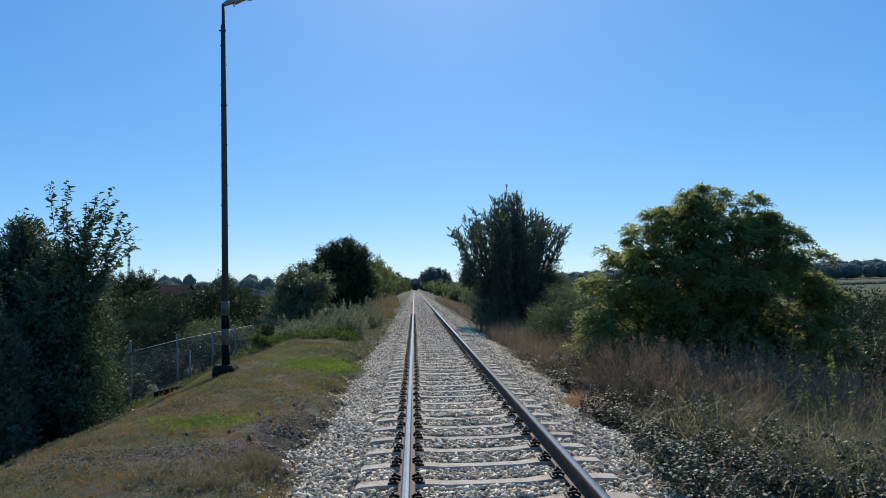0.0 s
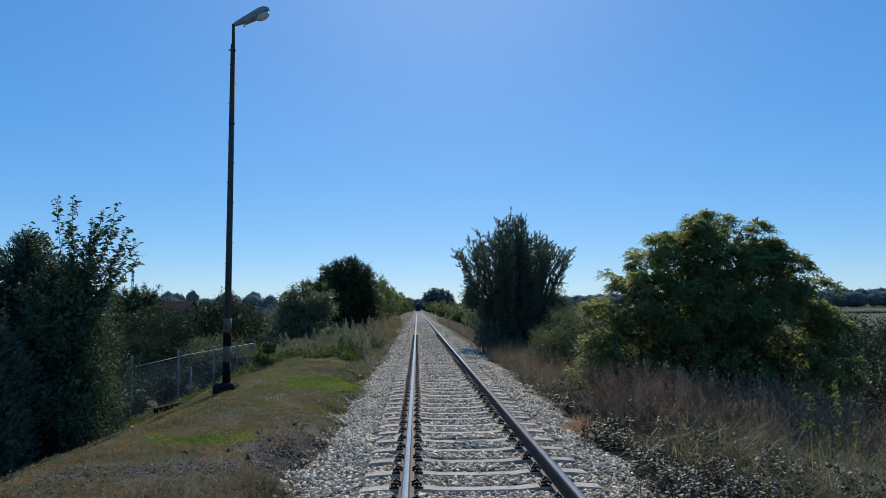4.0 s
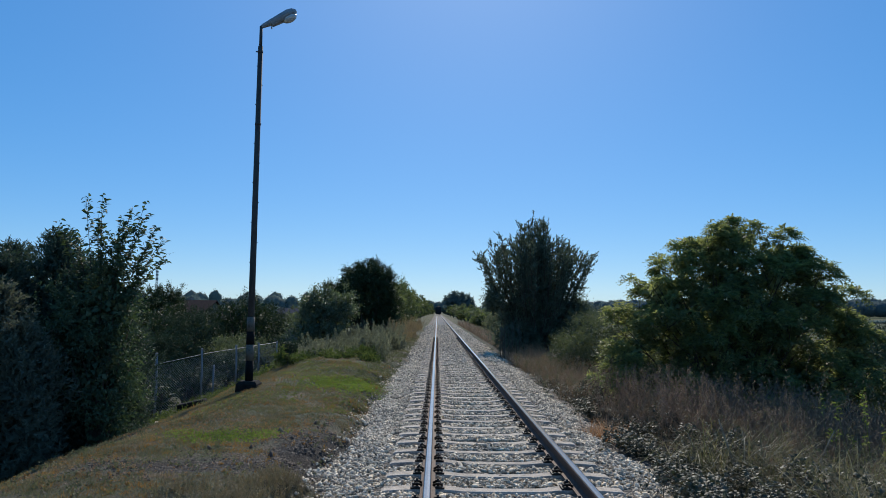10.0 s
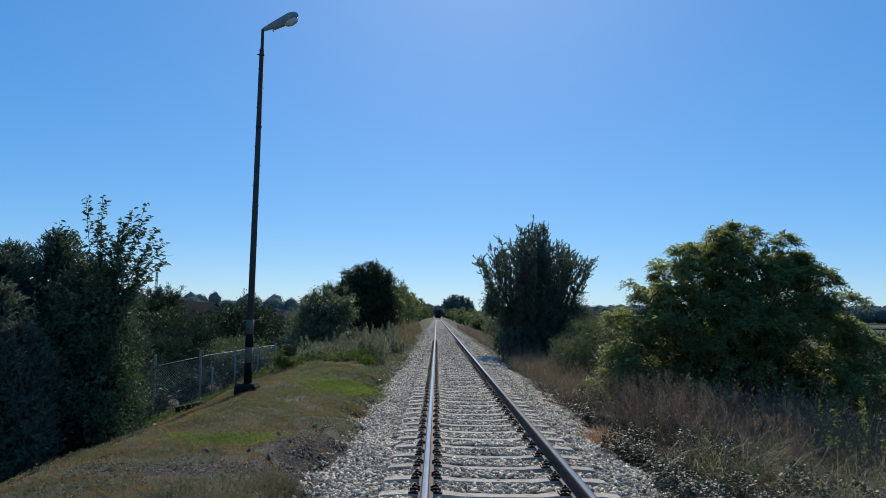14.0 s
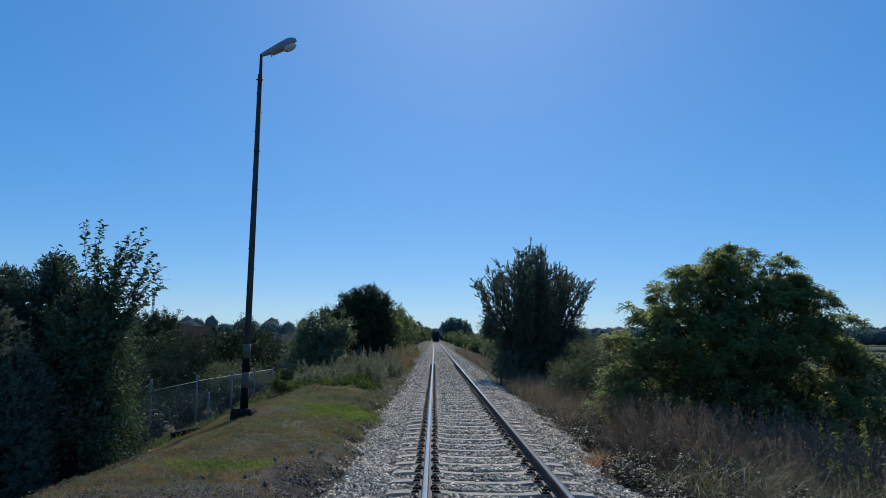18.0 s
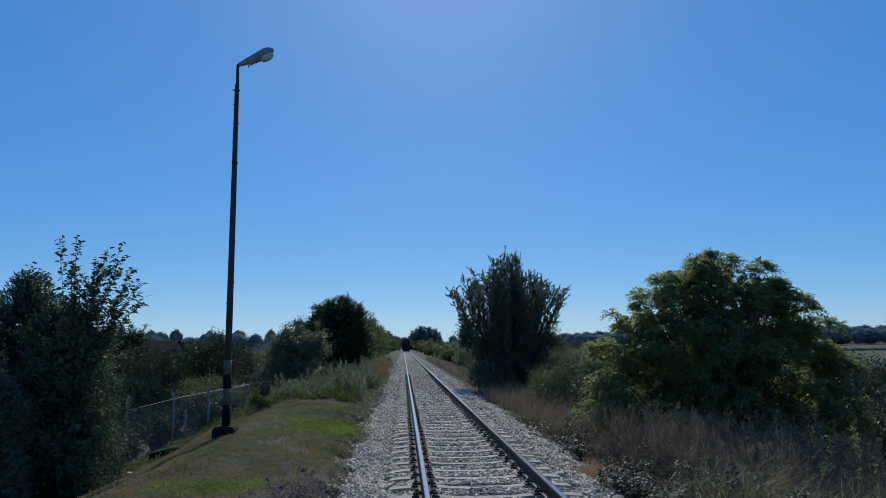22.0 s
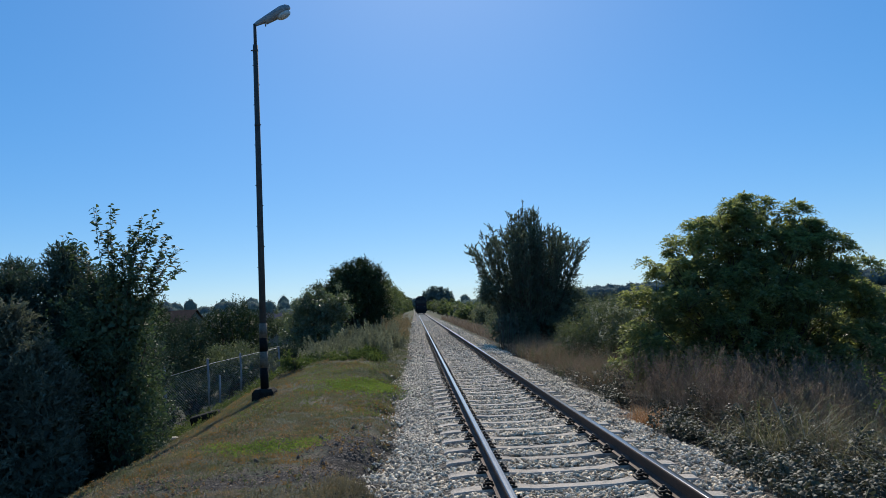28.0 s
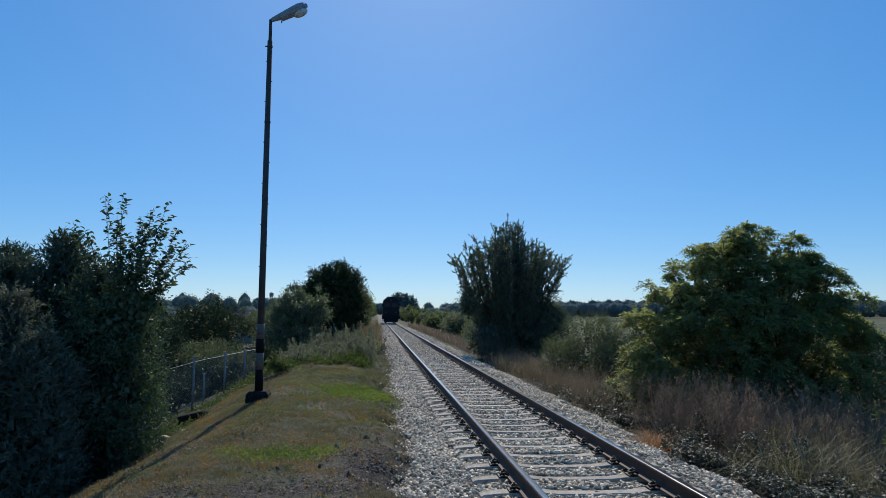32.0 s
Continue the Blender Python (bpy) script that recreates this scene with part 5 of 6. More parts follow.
grass("dry_grass", "tall tangled dry grass on the bank", cluster(10500, [(rng.uniform(2.7, 11), rng.uniform(5.4, 12.0)) for _ in range(190)], 0.2), GRASS_RUSSET, 0.85, 0.005, 0.7, 0.5, 0.2)
grass("dry_grass", "fallen straw-coloured stalks among tall grass", scatter(2600, 2.6, 10, 4.4, 12), GRASS_DRY, 0.7, 0.006, 1.2, 1.2)
grass("grey_green_grass", "grey-green arching grass tufts in the dry bank", cluster(6200, [(2.9, 6.6), (3.6, 7.3), (4.4, 7.7), (5.0, 5.4), (4.3, 5.6), (5.2, 6.2), (4.8, 4.8), (5.9, 5.4), (3.9, 5.0), (6.6, 6.6), (5.5, 7.4), (4.6, 6.9), (3.5, 6.2), (7.2, 7.4), (6.4, 8.4), (7.8, 8.8), (3.4, 4.4)], 0.36), GRASS_GREY, 0.88, 0.011, 1.0, 0.5, 0.08)
russet_spots = [(rng.uniform(2.3, 4.2), rng.uniform(13, 29)) for _ in range(110)]
grass("russet_grass", "russet dry grass along the ballast edge", cluster(7000, russet_spots, 0.2), GRASS_RUSSET, 0.75, 0.008, 0.6, 0.4, 0.2)
low_leaves("bank_weeds", "dull green weeds among russet grass", cluster(420, russet_spots, 0.25), LEAF_OLIVE, 0.06, 0.3, 0.6, "weeds", 14)
grass("russet_grass", "pale brown grass strip along the far ballast edge", scatter(5000, 2.6, 4.5, 33, 110), GRASS_DRY, 0.8, 0.03, 0.4, 0.3)
grass("orange_grass", "bright orange dead grass tuft on stones", cluster(480, [(1.8, 8.3), (1.95, 8.6), (2.0, 8.9)], 0.11), GRASS_ORANGE, 0.4, 0.007, 0.9, 0.6)
grass("feather_grass", "thin pale seeding stalks above tangled grass", cluster(330, [(4.3, 8.0), (4.7, 7.6), (5.3, 7.5), (5.8, 7.3), (6.4, 7.5), (7.0, 7.3), (3.9, 7.8), (6.0, 8.0)], 0.32), GRASS_DRY, 1.35, 0.004, 0.4, 0.3, 0.7)
grass("feather_grass", "tall wispy mauve-brown seeding grass", cluster(1500, [(4.3, 9.0), (4.8, 8.6), (5.4, 8.9), (5.9, 8.4), (6.5, 8.8), (7.2, 8.6), (7.9, 8.9), (5.0, 8.0), (6.2, 7.8), (7.0, 8.0), (3.0, 9.3), (3.3, 9.6), (3.6, 9.2), (2.8, 9.9), (3.9, 9.5), (3.2, 8.8), (3.3, 10.2), (5.3, 9.0), (6.2, 9.3)], 0.3), GRASS_DRY, 1.05, 0.004, 0.3, 0.25, 0.8)


def brambles(spots):
    """Arching canes over uneven mounds, thick with small glossy leaves."""
    leaves, c0, c1 = [], [], []
    for x, y in spots:
        w, h = rng.uniform(0.28, 0.5), rng.uniform(0.18, 0.46) * (1.25 if x > 2.6 else 0.75)
        for _ in range(9):
            ang, reach = rng.uniform(0, 2 * math.pi), rng.uniform(0.4, 1.2) * w
            start = np.array([x, y]) + rng.normal(size=2) * 0.1
            f = np.linspace(0, 1, 7)[:, None]
            flat = start + np.array([math.cos(ang), math.sin(ang)]) * reach * f
            arch = on_ground(flat) + np.array([0, 0, 1]) * (h * rng.uniform(0.6, 1.2) * np.sin(math.pi * (0.1 + 0.85 * f)) + 0.02)
            c0.append(arch[:-1])
            c1.append(arch[1:])
            t = rng.uniform(0, 5.99, 66)
            k = t.astype(int)
            q = arch[k] + (arch[k + 1] - arch[k]) * (t - k)[:, None] + rng.normal(size=(66, 3)) * (0.045, 0.045, 0.03)
            way = unit(rng.normal(size=q.shape) * (1, 1, 0.35) + [0, 0, 0.1])
            size = 0.046 * rng.uniform(0.55, 1.3, 66)
            leaves.append(oval_arrays(q, way, size, size * 0.72))
    tagged(new("brambles", raw_mesh("brambles", *joined(leaves + [stems_arrays(np.concatenate(c0), np.concatenate(c1), 0.004, 0.003)]), LEAF_BRAMBLE)), "low brambles with pale shiny leaves creeping over stones", "brambles", kind="stuff")


brambles([(1.9, 7.4), (2.1, 7.5), (2.3, 8.0), (2.4, 8.6), (1.75, 4.6), (2.0, 5.0), (1.6, 3.9), (1.9, 4.2), (2.2, 5.2), (2.1, 5.9), (2.3, 6.4), (2.0, 3.5), (2.5, 3.9), (3.0, 3.8), (3.6, 4.0), (4.2, 4.2), (2.3, 5.4), (2.1, 6.3), (2.2, 7.2), (2.4, 4.6), (2.9, 5.0), (3.3, 5.4), (2.7, 5.7), (3.7, 4.6), (2.6, 7.1), (2.9, 7.6), (3.3, 7.0), (2.5, 11.8), (2.8, 12.6), (2.4, 12.3), (3.1, 11.6), (4.4, 4.4), (2.6, 9.6), (3.0, 9.1), (2.35, 13.8), (2.6, 15.2), (2.9, 14.4), (2.3, 16.4), (2.2, 10.8), (3.6, 8.2), (4.2, 6.2), (5.2, 5.0), (5.8, 6.4)])
low_leaves("bank_scrub", "mixed dull green scrub under dry grass", scatter(2600, 3.2, 13, 5, 30), LEAF_OLIVE, 0.06, 0.4, 0.55, "scrub")
low_leaves("yellow_weed", "fresh yellow-green weeds beside the dry bank", cluster(13, [(4.6, 7.2), (4.8, 7.1), (5.0, 7.2), (5.3, 7.15), (5.6, 7.2)], 0.06), YELLOW_LEAF, 0.05, 0.5, 1.15, "weeds", 20, 0.3, 0.12, low=0.8)


def dead_weeds(label, p, tall):
    """Dry weeds with many fine upright branchlets and shrivelled seed heads."""
    base = on_ground(p)
    s0, s1, heads = [], [], []
    for b in base:
        h = tall * rng.uniform(0.6, 1.15)
        axis = unit(rng.normal(size=3) * (0.14, 0.14, 0) + [0, 0, 1])
        f = rng.uniform(0.25, 0.95, 16)[:, None]
        q = b + axis * h * f
        e = q + unit(rng.normal(size=(16, 3)) * (0.55, 0.55, 0.1) + [0, 0, 0.9]) * h * 0.4 * (1.1 - f) * rng.uniform(0.6, 1.3, (16, 1))
        s0 += [b[None], q]
        s1 += [(b + axis * h)[None], e]
        t = rng.uniform(0.2, 1.05, (16, 5, 1))
        heads.append((q[:, None] + (e - q)[:, None] * t + rng.normal(size=(16, 5, 3)) * 0.012).reshape(-1, 3))
    heads = np.concatenate(heads)
    way = unit(rng.normal(size=heads.shape) * 0.6 + [0, 0, 0.7])
    arrays = [stems_arrays(np.concatenate(s0), np.concatenate(s1), 0.0035, 0.0018), tri_arrays(heads, way, 0.03, 0.012)]
    tagged(new("dead_weeds", raw_mesh("dead_weeds", *joined(arrays), WEED_DEAD)), label, "weeds", kind="stuff")


dead_weeds("tall dead mauve-brown weeds with fine branches", cluster(300, [(3.2, 9.4), (3.7, 9.2), (4.2, 9.6), (4.8, 9.0), (5.4, 9.3), (6.0, 8.8), (6.6, 9.2), (7.2, 8.8), (7.8, 9.2), (3.0, 10.4), (4.4, 10.2), (5.6, 10.2), (6.8, 10.2), (8.4, 9.6)], 0.33), 1.1)
dead_weeds("dead brown weeds standing behind brambles", cluster(170, [(2.9, 8.4), (3.4, 8.0), (4.0, 8.3), (4.6, 7.9), (5.3, 8.2), (6.0, 7.8), (6.8, 8.0), (7.6, 8.0)], 0.3), 0.85)


def patches(x, y, scale, shift):
    return np.array([noise.noise(Vector((a * scale + shift, b * scale * 0.7, shift))) + 0.5 * noise.noise(Vector((a * scale * 2.7, b * scale * 2.7, shift))) for a, b in zip(x, y)])


def turf(label, n, mat, shift, least, tall, far=21):
    """Dense short growth in uneven patches."""
    p = scatter(n, -6.2, -1.85, 3.0, far)
    bare = bare_soil(p)
    p = p[patches(p[:, 0], p[:, 1], 2.0, shift) + 0.16 * rng.normal(size=len(p)) + 0.25 * smooth(-2.4, -3.4, p[:, 0]) - 0.9 * bare > least]
    base = on_ground(p)
    way = unit(rng.normal(size=base.shape) * (0.8, 0.8, 0.2) + [0, 0, 0.8])
    size = tall * rng.uniform(0.4, 1.4, len(base)) * (1 + 1.2 * np.maximum(0, patches(p[:, 0], p[:, 1], 6.0, shift + 3)))
    tagged(new("verge_turf", raw_mesh("verge_turf", *tri_arrays(base, way, size, 0.007), mat)), label, "turf", kind="stuff")


def bare_soil(p):
    """How bare the ground is: two worn patches beside the ballast."""
    return np.exp(-(((p[:, 0] + 2.3) / 0.45) ** 2 + ((p[:, 1] - 6.4) / 1.4) ** 2)) + 0.9 * np.exp(-(((p[:, 0] + 3.4) / 1.2) ** 2 + ((p[:, 1] - 5.5) / 0.45) ** 2))


def tufts(label, n, mat, shift, least):
    """Low cushions of short blades, thick in the middle and ragged at the rim."""
    c = scatter(int(1.5 * n), -6.0, -1.95, 3.0, 18)
    c = c[patches(c[:, 0], c[:, 1], 1.2, shift) - 0.9 * bare_soil(c) > least]
    per = 46
    r = np.repeat(0.04 + 0.15 * rng.random(len(c)) ** 1.6, per)
    off = rng.normal(size=(len(c) * per, 2)) * 0.55
    base = on_ground(np.repeat(c, per, 0) + off * r[:, None])
    rim = np.linalg.norm(off, axis=1)
    size = (0.018 + 0.4 * r * np.maximum(0.15, 1 - 0.6 * rim)) * rng.uniform(0.6, 1.3, len(base))
    way = unit(np.concatenate([off * 0.6, 0 * off[:, :1]], 1) + rng.normal(size=base.shape) * (0.5, 0.5, 0.1) + [0, 0, 0.7])
    tagged(new("verge_turf", raw_mesh("verge_turf", *tri_arrays(base, way, size, 0.008), mat)), label, "turf", kind="stuff")


turf("short dry olive turf on the verge", 100000, TURF, 3.1, 0.34, 0.04)
tufts("matted dull green tufts on the verge", 1900, TURF_GREEN, 27.4, -0.12)
tufts("matted tan tufts between green patches", 1500, TURF, 33.9, -0.12)
tufts("matted rust-brown tufts on the verge", 1100, TURF_RUST, 40.6, 0.1)
turf("rust-brown dry turf on the verge", 50000, TURF_RUST, 8.7, 0.5, 0.035)
turf("dull green turf on the verge", 110000, TURF_GREEN, 14.2, 0.27, 0.04)
turf("pale straw lying on the verge", 40000, GRASS_DRY, 21.5, 0.45, 0.035)
low_leaves("rusty_turf", "rust-coloured dry patches in the verge turf", cluster(2300, [(-4.6, 9.0), (-4.9, 8.2), (-3.6, 8.6), (-3.1, 8.2), (-4.2, 8.4), (-5.1, 7.4), (-3.6, 7.7), (-2.5, 8.4), (-3.2, 17.5), (-4.3, 7.6), (-2.9, 7.5), (-2.0, 8.5), (-4.0, 5.2), (-4.6, 5.8), (-3.4, 10.6), (-2.6, 9.9), (-4.4, 11.4)], 0.4), RUST_LEAF, 0.018, 0.5, 0.035, "turf", 8, 0.4)
low_leaves("verge_herbs", "small dull green herbs dotted over dry turf", scatter(3200, -6.0, -1.9, 3.2, 21, lambda x, y: patches(x, y, 1.3, 31.0) > 0.05), TURF_GREEN, 0.028, 0.6, 0.07, "herbs", 8, 0.4)
low_leaves("verge_herbs", "small browned herbs dotted over dry turf", scatter(2600, -6.0, -1.9, 3.2, 21, lambda x, y: patches(x, y, 1.3, 44.0) > 0.1), TURF_RUST, 0.026, 0.6, 0.06, "herbs", 8, 0.4)
low_leaves("clover", "bright green clover patch in the verge", cluster(2600, [(-2.6, 13.4), (-2.4, 13.9), (-2.3, 12.9), (-2.7, 14.4), (-3.0, 13.2), (-3.2, 14.0), (-2.3, 14.8)], 0.3), CLOVER, 0.022, 0.8, 0.05, "clover", 6)
low_leaves("clover", "small green clover patch on bare soil", cluster(1000, [(-3.2, 7.3), (-3.6, 7.4), (-4.0, 7.5), (-3.5, 7.6), (-3.8, 7.2), (-3.0, 7.5)], 0.17), CLOVER, 0.019, 0.8, 0.04, "clover", 6)
low_leaves("pale_herbs", "pale yellowish dry herbs by the ballast", cluster(850, [(-2.3, 4.7), (-2.15, 4.9), (-2.5, 4.5), (-2.05, 4.5), (-2.3, 5.0), (-2.4, 4.1), (-3.0, 4.4), (-2.6, 3.9)], 0.13), PALE_LEAF, 0.02, 0.4, 0.13, "herbs", 9)
grass("pale_grass_tuft", "pale yellowish grass tuft by the ballast", cluster(900, [(-2.3, 4.7), (-2.15, 4.9), (-2.5, 4.5), (-2.05, 4.5), (-2.7, 4.3), (-2.4, 4.1)], 0.16), TURF, 0.13, 0.006, 0.8, 0.6)


def plumes(name, label, p, mat, tall, wide, per):
    """Upright bushy weeds: soft tapering plumes of small leaves, several on each root."""
    base = on_ground(p)
    n = len(base)
    k = 3
    root = np.repeat(base, k, 0) + rng.normal(size=(n * k, 3)) * (wide * 0.7, wide * 0.7, 0)
    top = np.repeat(tall * rng.uniform(0.7, 1.1, n) * (0.8 + 0.75 * patches(p[:, 0], p[:, 1], 0.9, 50.0)), k) * rng.uniform(0.6, 1.05, n * k)
    axis = unit(rng.normal(size=(n * k, 3)) * (0.16, 0.16, 0.02) + [0, 0, 1])
    t = rng.uniform(0.08, 1, (n * k, per)) ** 0.8
    ang = rng.uniform(0, 2 * math.pi, t.shape)
    rad = wide * 0.42 * np.minimum(1, 1.5 * (1.05 - t)) * rng.uniform(0.3, 1, t.shape)
    out = np.stack([np.cos(ang), np.sin(ang), 0 * ang], -1)
    q = root[:, None] + axis[:, None] * (t * top[:, None])[..., None] + out * rad[..., None]
    way = unit(out * 0.55 + axis[:, None] * 1.0 + rng.normal(size=q.shape) * 0.3)
    size = 0.055 * rng.uniform(0.6, 1.3, q.shape[:2])
    arrays = [tri_arrays(q.reshape(-1, 3), way.reshape(-1, 3), size.ravel(), size.ravel() * 0.62), stems_arrays(root, root + axis * top[:, None], 0.006, 0.003)]
    tagged(new(name, raw_mesh(name, *joined(arrays), mat)), label, "weeds", kind="stuff")


def verge_spots(n, x0, x1, y0, y1, shift):
    return scatter(n, x0, x1, y0, y1, lambda x, y: patches(x, y, 0.8, shift) > -0.25)


plumes("tall_weeds", "soft grey-green plumes of bushy weeds on the verge", verge_spots(105, -5.4, -2.5, 20.6, 27, 5.0), LEAF_WEED, 0.6, 0.34, 120)
plumes("tall_weeds", "taller grey-green bushy weeds behind the first clumps", verge_spots(120, -5.6, -2.35, 26, 36, 6.0), LEAF_WEED, 0.95, 0.36, 120)
plumes("tall_weeds", "tall seeding weeds, brown and dry", verge_spots(120, -4.3, -2.1, 34, 64, 7.0), LEAF_WEED_DRY, 1.1, 0.4, 100)
plumes("tall_weeds", "low green weeds in front of the taller plumes", verge_spots(120, -5.2, -2.6, 19.2, 22, 9.0), LEAF_MID, 0.3, 0.14, 40)
low_leaves("verge_herbs", "low yellow-green herbs spreading over the far turf", scatter(2600, -4.6, -2.0, 9, 19, lambda x, y: patches(x, y, 0.7, 61.0) > -0.05), HERB_GREEN, 0.026, 0.7, 0.05, "herbs", 6)
low_leaves("verge_weeds", "low green weeds along the ballast edge", scatter(1300, -2.7, -1.9, 15, 48), TURF_GREEN, 0.045, 0.4, 0.15, "weeds")
low_leaves("verge_weeds", "green weeds at the foot of the taller growth", cluster(900, [(-5.6, 20), (-4.6, 20.5), (-3.6, 21), (-3.2, 20.5), (-5.9, 18.8), (-4.2, 22), (-5.4, 22.5), (-6.2, 24)], 0.5), LEAF_MID, 0.07, 0.5, 0.25, "weeds")

low_leaves("verge_weeds", "low green weeds on the slope below the fence", cluster(520, [(-6.5, 12.4), (-6.6, 13.2), (-6.8, 14.0), (-6.5, 14.8), (-6.9, 15.4), (-6.4, 15.8), (-6.9, 12.6), (-7.2, 13.6), (-6.3, 16.6), (-6.2, 17.6)], 0.3), LEAF_MID, 0.045, 0.5, 0.2, "weeds")

# ---- stones ----


def stone_kinds():
    """Angular lumps: jittered twenty-faced solids, flattened."""
    g = 1.618
    v = np.array([(-1, g, 0), (1, g, 0), (-1, -g, 0), (1, -g, 0), (0, -1, g), (0, 1, g), (0, -1, -g), (0, 1, -g), (g, 0, -1), (g, 0, 1), (-g, 0, -1), (-g, 0, 1)], float) * 0.56
    f = np.array([(0, 11, 5), (0, 5, 1), (0, 1, 7), (0, 7, 10), (0, 10, 11), (1, 5, 9), (5, 11, 4), (11, 10, 2), (10, 7, 6), (7, 1, 8), (3, 9, 4), (3, 4, 2), (3, 2, 6), (3, 6, 8), (3, 8, 9), (4, 9, 5), (2, 4, 11), (6, 2, 10), (8, 6, 7), (9, 8, 1)])
    return [((v + rng.uniform(-0.3, 0.3, (12, 3))) * rng.uniform((0.95, 0.65, 0.42), (1.5, 1.1, 0.8)), f) for _ in range(14)]


KINDS = stone_kinds()


def random_turns(n):
    """Stones lie on their flat side, tilted a little."""
    a = rng.uniform(0, math.pi, n)
    q = unit(np.stack([np.cos(a), 0.3 * rng.normal(size=n), 0.3 * rng.normal(size=n), np.sin(a)], 1))
    w, x, y, z = q.T
    return np.stack([1 - 2 * (y * y + z * z), 2 * (x * y - z * w), 2 * (x * z + y * w), 2 * (x * y + z * w), 1 - 2 * (x * x + z * z), 2 * (y * z - x * w), 2 * (x * z - y * w), 2 * (y * z + x * w), 1 - 2 * (x * x + y * y)], 1).reshape(n, 3, 3)


def clear_of_track(x, y):
    """True where no sleeper or rail lies."""
    off = np.abs((y - FIRST + SPACING / 2) % SPACING - SPACING / 2)
    return ((off > 0.135) | (np.abs(x) > 1.3)) & (np.abs(np.abs(x) - 0.7525) > 0.1)


def stone_field(n, x0, x1, y0, y1, size):
    p = scatter(n, x0, x1, y0, y1, clear_of_track)
    edge = (p[:, 0] > -1.9 - 0.2 * smooth(10, 16, p[:, 1]) * np.sin(0.47 * p[:, 1]) - 0.13 * np.sin(1.3 * p[:, 1]) - 0.1 * np.sin(3.1 * p[:, 1] + 1.0) - 0.06 * np.sin(7.3 * p[:, 1]) + 0.12 * rng.normal(size=len(p))) & (p[:, 0] < 1.72 + 0.3 * smooth(7, 13, p[:, 1]) + 0.18 * np.sin(1.3 * p[:, 1]) + 0.12 * np.sin(4.1 * p[:, 1]))
    p = p[edge | (rng.random(len(p)) < 0.004)]
    z = np.maximum(ballast_top(p[:, 0], p[:, 1]), height(p[:, 0], p[:, 1])) + rng.uniform(-0.25, 0.3, len(p)) * size
    return np.concatenate([p, z[:, None]], 1), size * rng.uniform(0.4, 1.15, len(p)) * 0.5


def stones_mesh(name, fields, mat, rough_shapes=()):
    """rough_shapes: fields of far stones, of fewer faces."""
    arrays = []
    eight = np.array([(0, 2, 4), (2, 1, 4), (1, 3, 4), (3, 0, 4), (2, 0, 5), (1, 2, 5), (3, 1, 5), (0, 3, 5)])
    for centre, r in rough_shapes:
        v = np.array([(1, 0, 0), (-1, 0, 0), (0, 1, 0), (0, -1, 0), (0, 0, 1), (0, 0, -1)], float)
        shape = v[None] * rng.uniform(0.6, 1.2, (len(centre), 6, 1))
        vv = (np.einsum("nij,nvj->nvi", random_turns(len(centre)), shape) * r[:, None, None] + centre[:, None]).reshape(-1, 3)
        arrays.append((vv, (eight[None] + 6 * np.arange(len(centre))[:, None, None]).reshape(-1, 3)))
    for centre, r in fields:
        which = rng.integers(0, len(KINDS), len(centre))
        turns = random_turns(len(centre))
        for k, (v, f) in enumerate(KINDS):
            c, rr, m = centre[which == k], r[which == k], turns[which == k]
            if not len(c):
                continue
            vv = (np.einsum("nij,vj->nvi", m, v) * rr[:, None, None] + c[:, None]).reshape(-1, 3)
            ff = (f[None] + len(v) * np.arange(len(c))[:, None, None]).reshape(-1, 3)
            arrays.append((vv, ff))
    return raw_mesh(name, *joined(arrays), mat)


near_c, near_r = stone_field(1200, -2.0, 1.2, 3.0, 3.9, 0.07)
singles = 300
rest = (near_c[singles:], near_r[singles:])
tagged(part("loose_ballast", stones_mesh("loose_ballast", [rest, stone_field(29000, -2.2, 2.5, 2.0, 9, 0.06)], STONE, [stone_field(9000, -2.2, 2.5, 2.0, 9, 0.036), stone_field(9000, -2.2, 2.5, 7.5, 10, 0.068), stone_field(24000, -2.2, 2.5, 10, 16, 0.07), stone_field(19000, -2.2, 2.6, 16, 23, 0.078), stone_field(19000, -2.2, 2.6, 23, 50, 0.11), stone_field(6500, -2.0, 2.2, 50, 90, 0.17)]), parent=ballast), "loose crushed grey stones", kind="stuff")
kind_meshes = [raw_mesh("stone", v, f, STONE_SINGLE) for v, f in KINDS]
for c, r in zip(near_c[:singles], near_r[:singles]):
    ob = part("stone", kind_meshes[int(rng.integers(0, len(KINDS)))], parent=ballast)
    ob.location, ob.scale, ob.rotation_euler = c, (r, r, r), rng.uniform(0, 6, 3)

# dark stones on the verge
for x, y, s in ((-2.8, 7.58, 0.055), (-2.55, 7.1, 0.035), (-2.95, 6.6, 0.04), (-2.6, 6.1, 0.045), (-3.4, 6.4, 0.03), (-2.45, 8.3, 0.04), (-1.95, 12.3, 0.06)):
    rock = tagged(new("rock", raw_mesh("rock", *KINDS[int(rng.integers(0, len(KINDS)))], DARK_ROCK)), "dark rough stone lying on bare soil", "rock", group="stones on the verge")
    rock.location, rock.scale, rock.rotation_euler = (x, y, Z(x, y) + s * 0.3), (s, s, s), rng.uniform(0, 6, 3)
for x, y, s in ((-6.25, 12.1, 0.1), (-6.0, 12.3, 0.07), (-6.45, 11.9, 0.08)):
    rock = tagged(new("rock", raw_mesh("rock", *KINDS[3], STONE_SINGLE)), "pale flat stone at the edge of the slope", "rock", group="pale stones at the slope")
    rock.location, rock.scale, rock.rotation_euler = (x, y, Z(x, y) + s * 0.25), (s, s, s * 0.8), (0, 0, rng.uniform(0, 6))
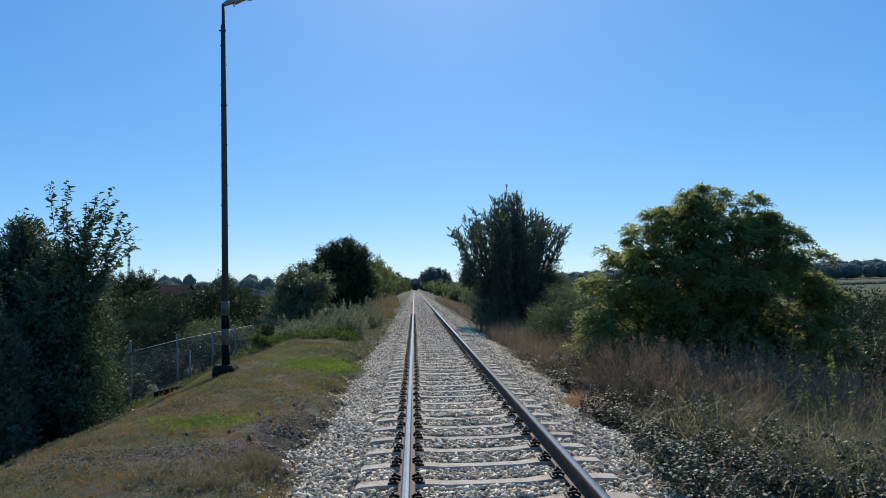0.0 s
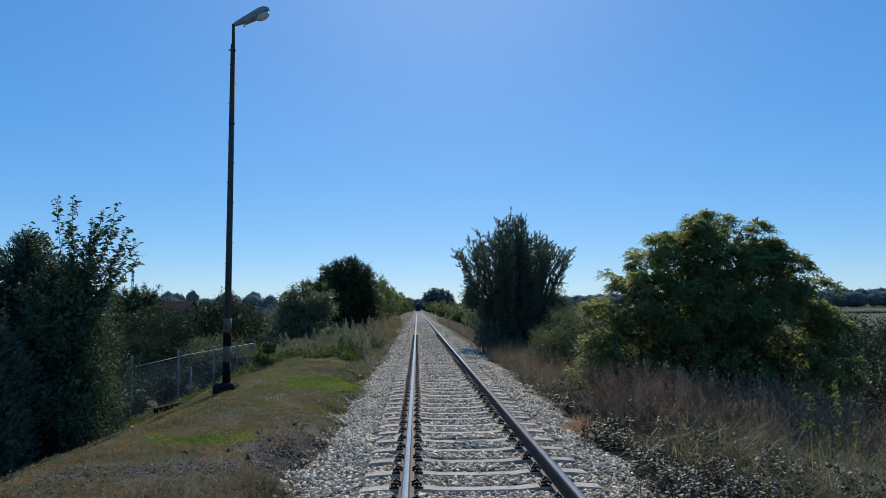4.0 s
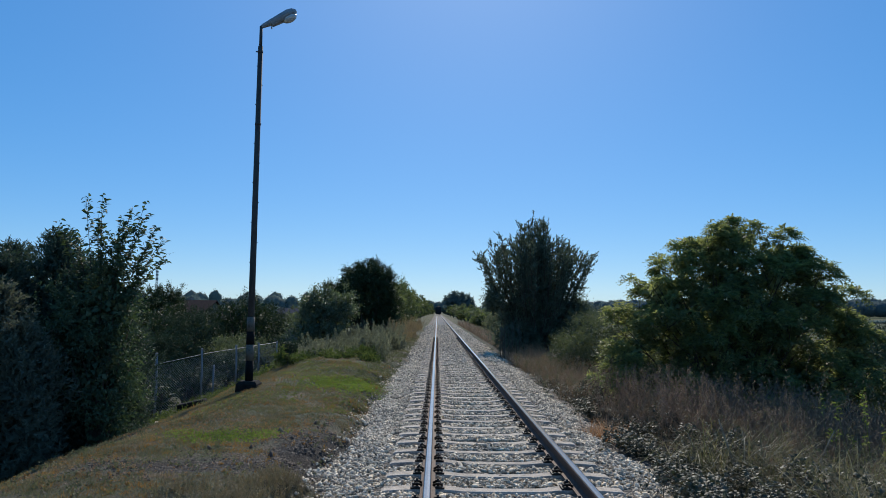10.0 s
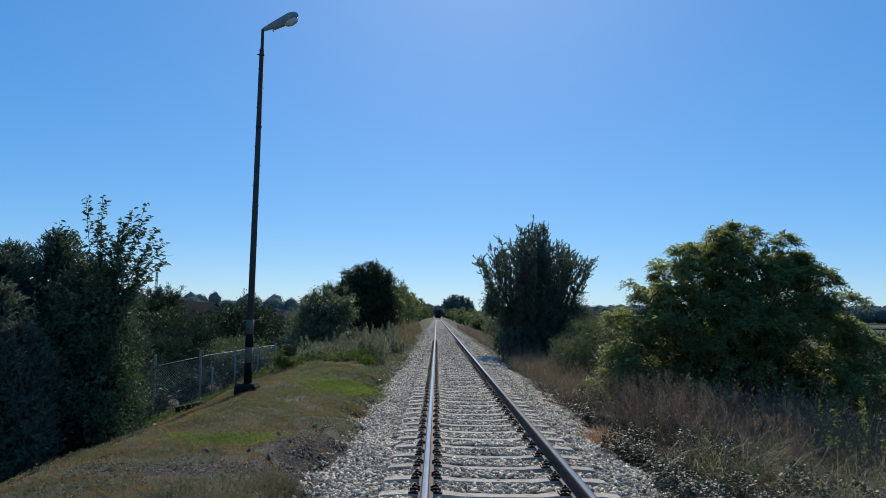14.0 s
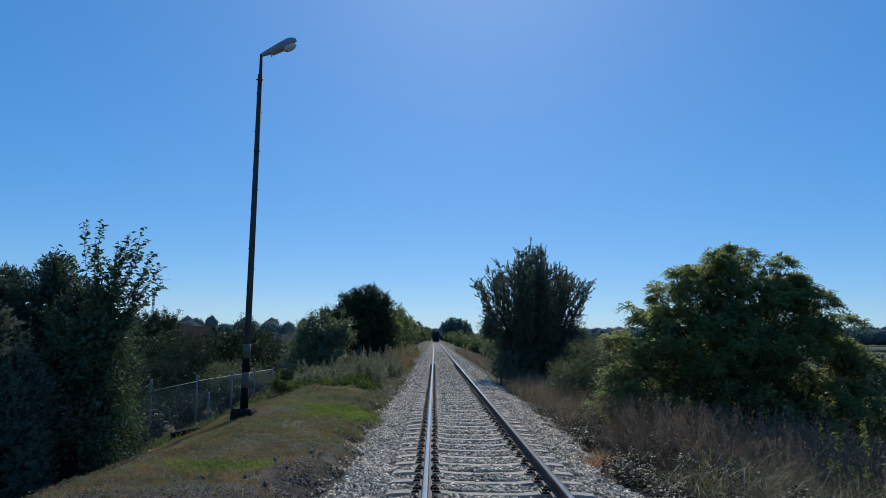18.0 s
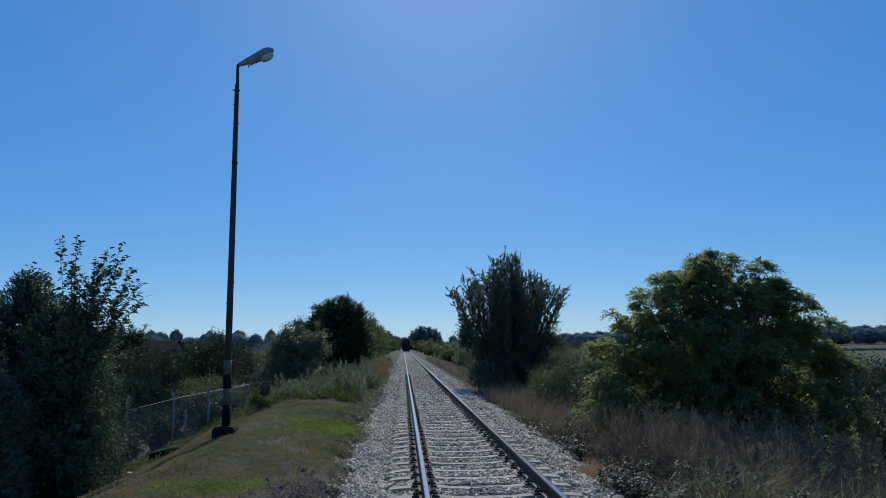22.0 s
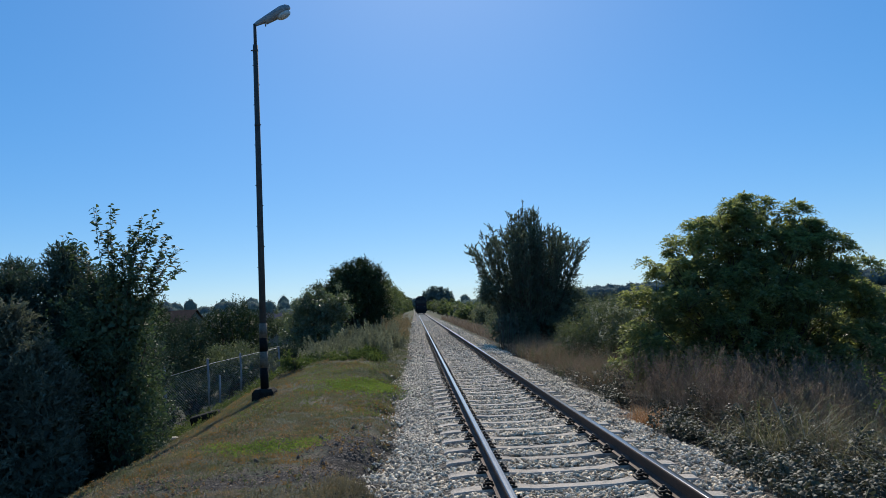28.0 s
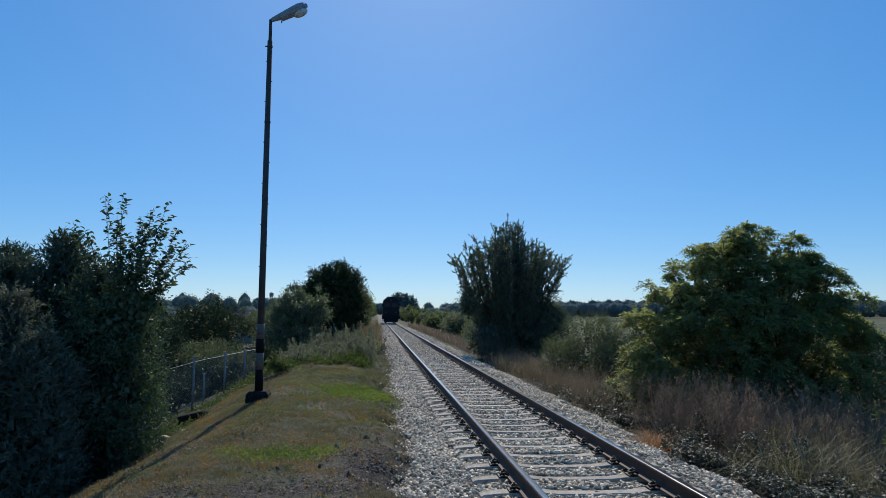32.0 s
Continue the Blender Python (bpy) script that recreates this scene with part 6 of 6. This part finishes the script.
tagged(new("verge_gravel", stones_mesh("verge_gravel", [], GRIT, [(on_ground(q), rng.uniform(0.006, 0.03, len(q))) for q in [cluster(6500, [(-2.7, 5.8), (-2.9, 6.5), (-2.5, 7.3), (-3.5, 5.9), (-2.4, 6.4), (-2.3, 8.4), (-3.8, 5.2), (-3.0, 7.2), (-2.3, 10), (-2.2, 11.5), (-4.4, 5.4), (-3.3, 5.6), (-2.2, 5.7), (-2.15, 6.3), (-2.2, 6.9), (-2.1, 7.6), (-3.9, 5.6), (-2.4, 5.4)], 0.4)]])), "dark grit and cinders on bare soil", "gravel", kind="stuff")


# dead upright stems at the foot of the willow
dead_shrub = thing("dead_shrub", "clump of dead dark upright stems by the ballast", "dead shrub", foot(2.5, 28.6))
for k in range(16):
    x, y = 2.5 + rng.uniform(-0.4, 0.6), 28.6 + rng.uniform(-0.8, 0.9)
    h = rng.uniform(0.9, 2.2)
    bm = bmesh.new()
    lean = rng.normal(size=2) * 0.16
    tube(bm, [(0, 0, -0.1), (lean[0] * 0.4, lean[1] * 0.4, h * 0.5), (lean[0], lean[1], h)], [0.016, 0.012, 0.004], 6)
    tube(bm, [(lean[0] * 0.4, lean[1] * 0.4, h * 0.5), (lean[0] * 0.4 + rng.normal() * 0.2, lean[1] * 0.4, h * 0.8)], [0.01, 0.004], 5)
    stem = part("stem", bm, BARK, dead_shrub)
    stem.location = Vector((x, y, Z(x, y))) - dead_shrub.location


# pale dead stalks leaning in the brambles
for x, y, dx, h in ((3.05, 6.55, -0.24, 0.75), (2.75, 6.9, -0.2, 0.5), (4.3, 7.2, 0.3, 0.7)):
    bm = bmesh.new()
    tube(bm, [(0, 0, -0.05), (dx * 0.45, 0.03, h * 0.5), (dx, 0, h)], [0.013, 0.011, 0.006], 7)
    stalk = tagged(part("dead_stalk", bm, DEADWOOD), "pale dry stalk leaning among brambles", "dead stalk", group="dead stalks in the brambles")
    stalk.location = (x, y, Z(x, y))


def motions():
    rows = [(0, 438), (3, 411), (8, 368), (13, 325), (17, 288), (22, 240), (24, 217), (27, 180), (28, 167), (30, 140), (32, 113)]
    walk(locomotive, [(t, pose(0, y, 0)) for t, y in rows])


motions()
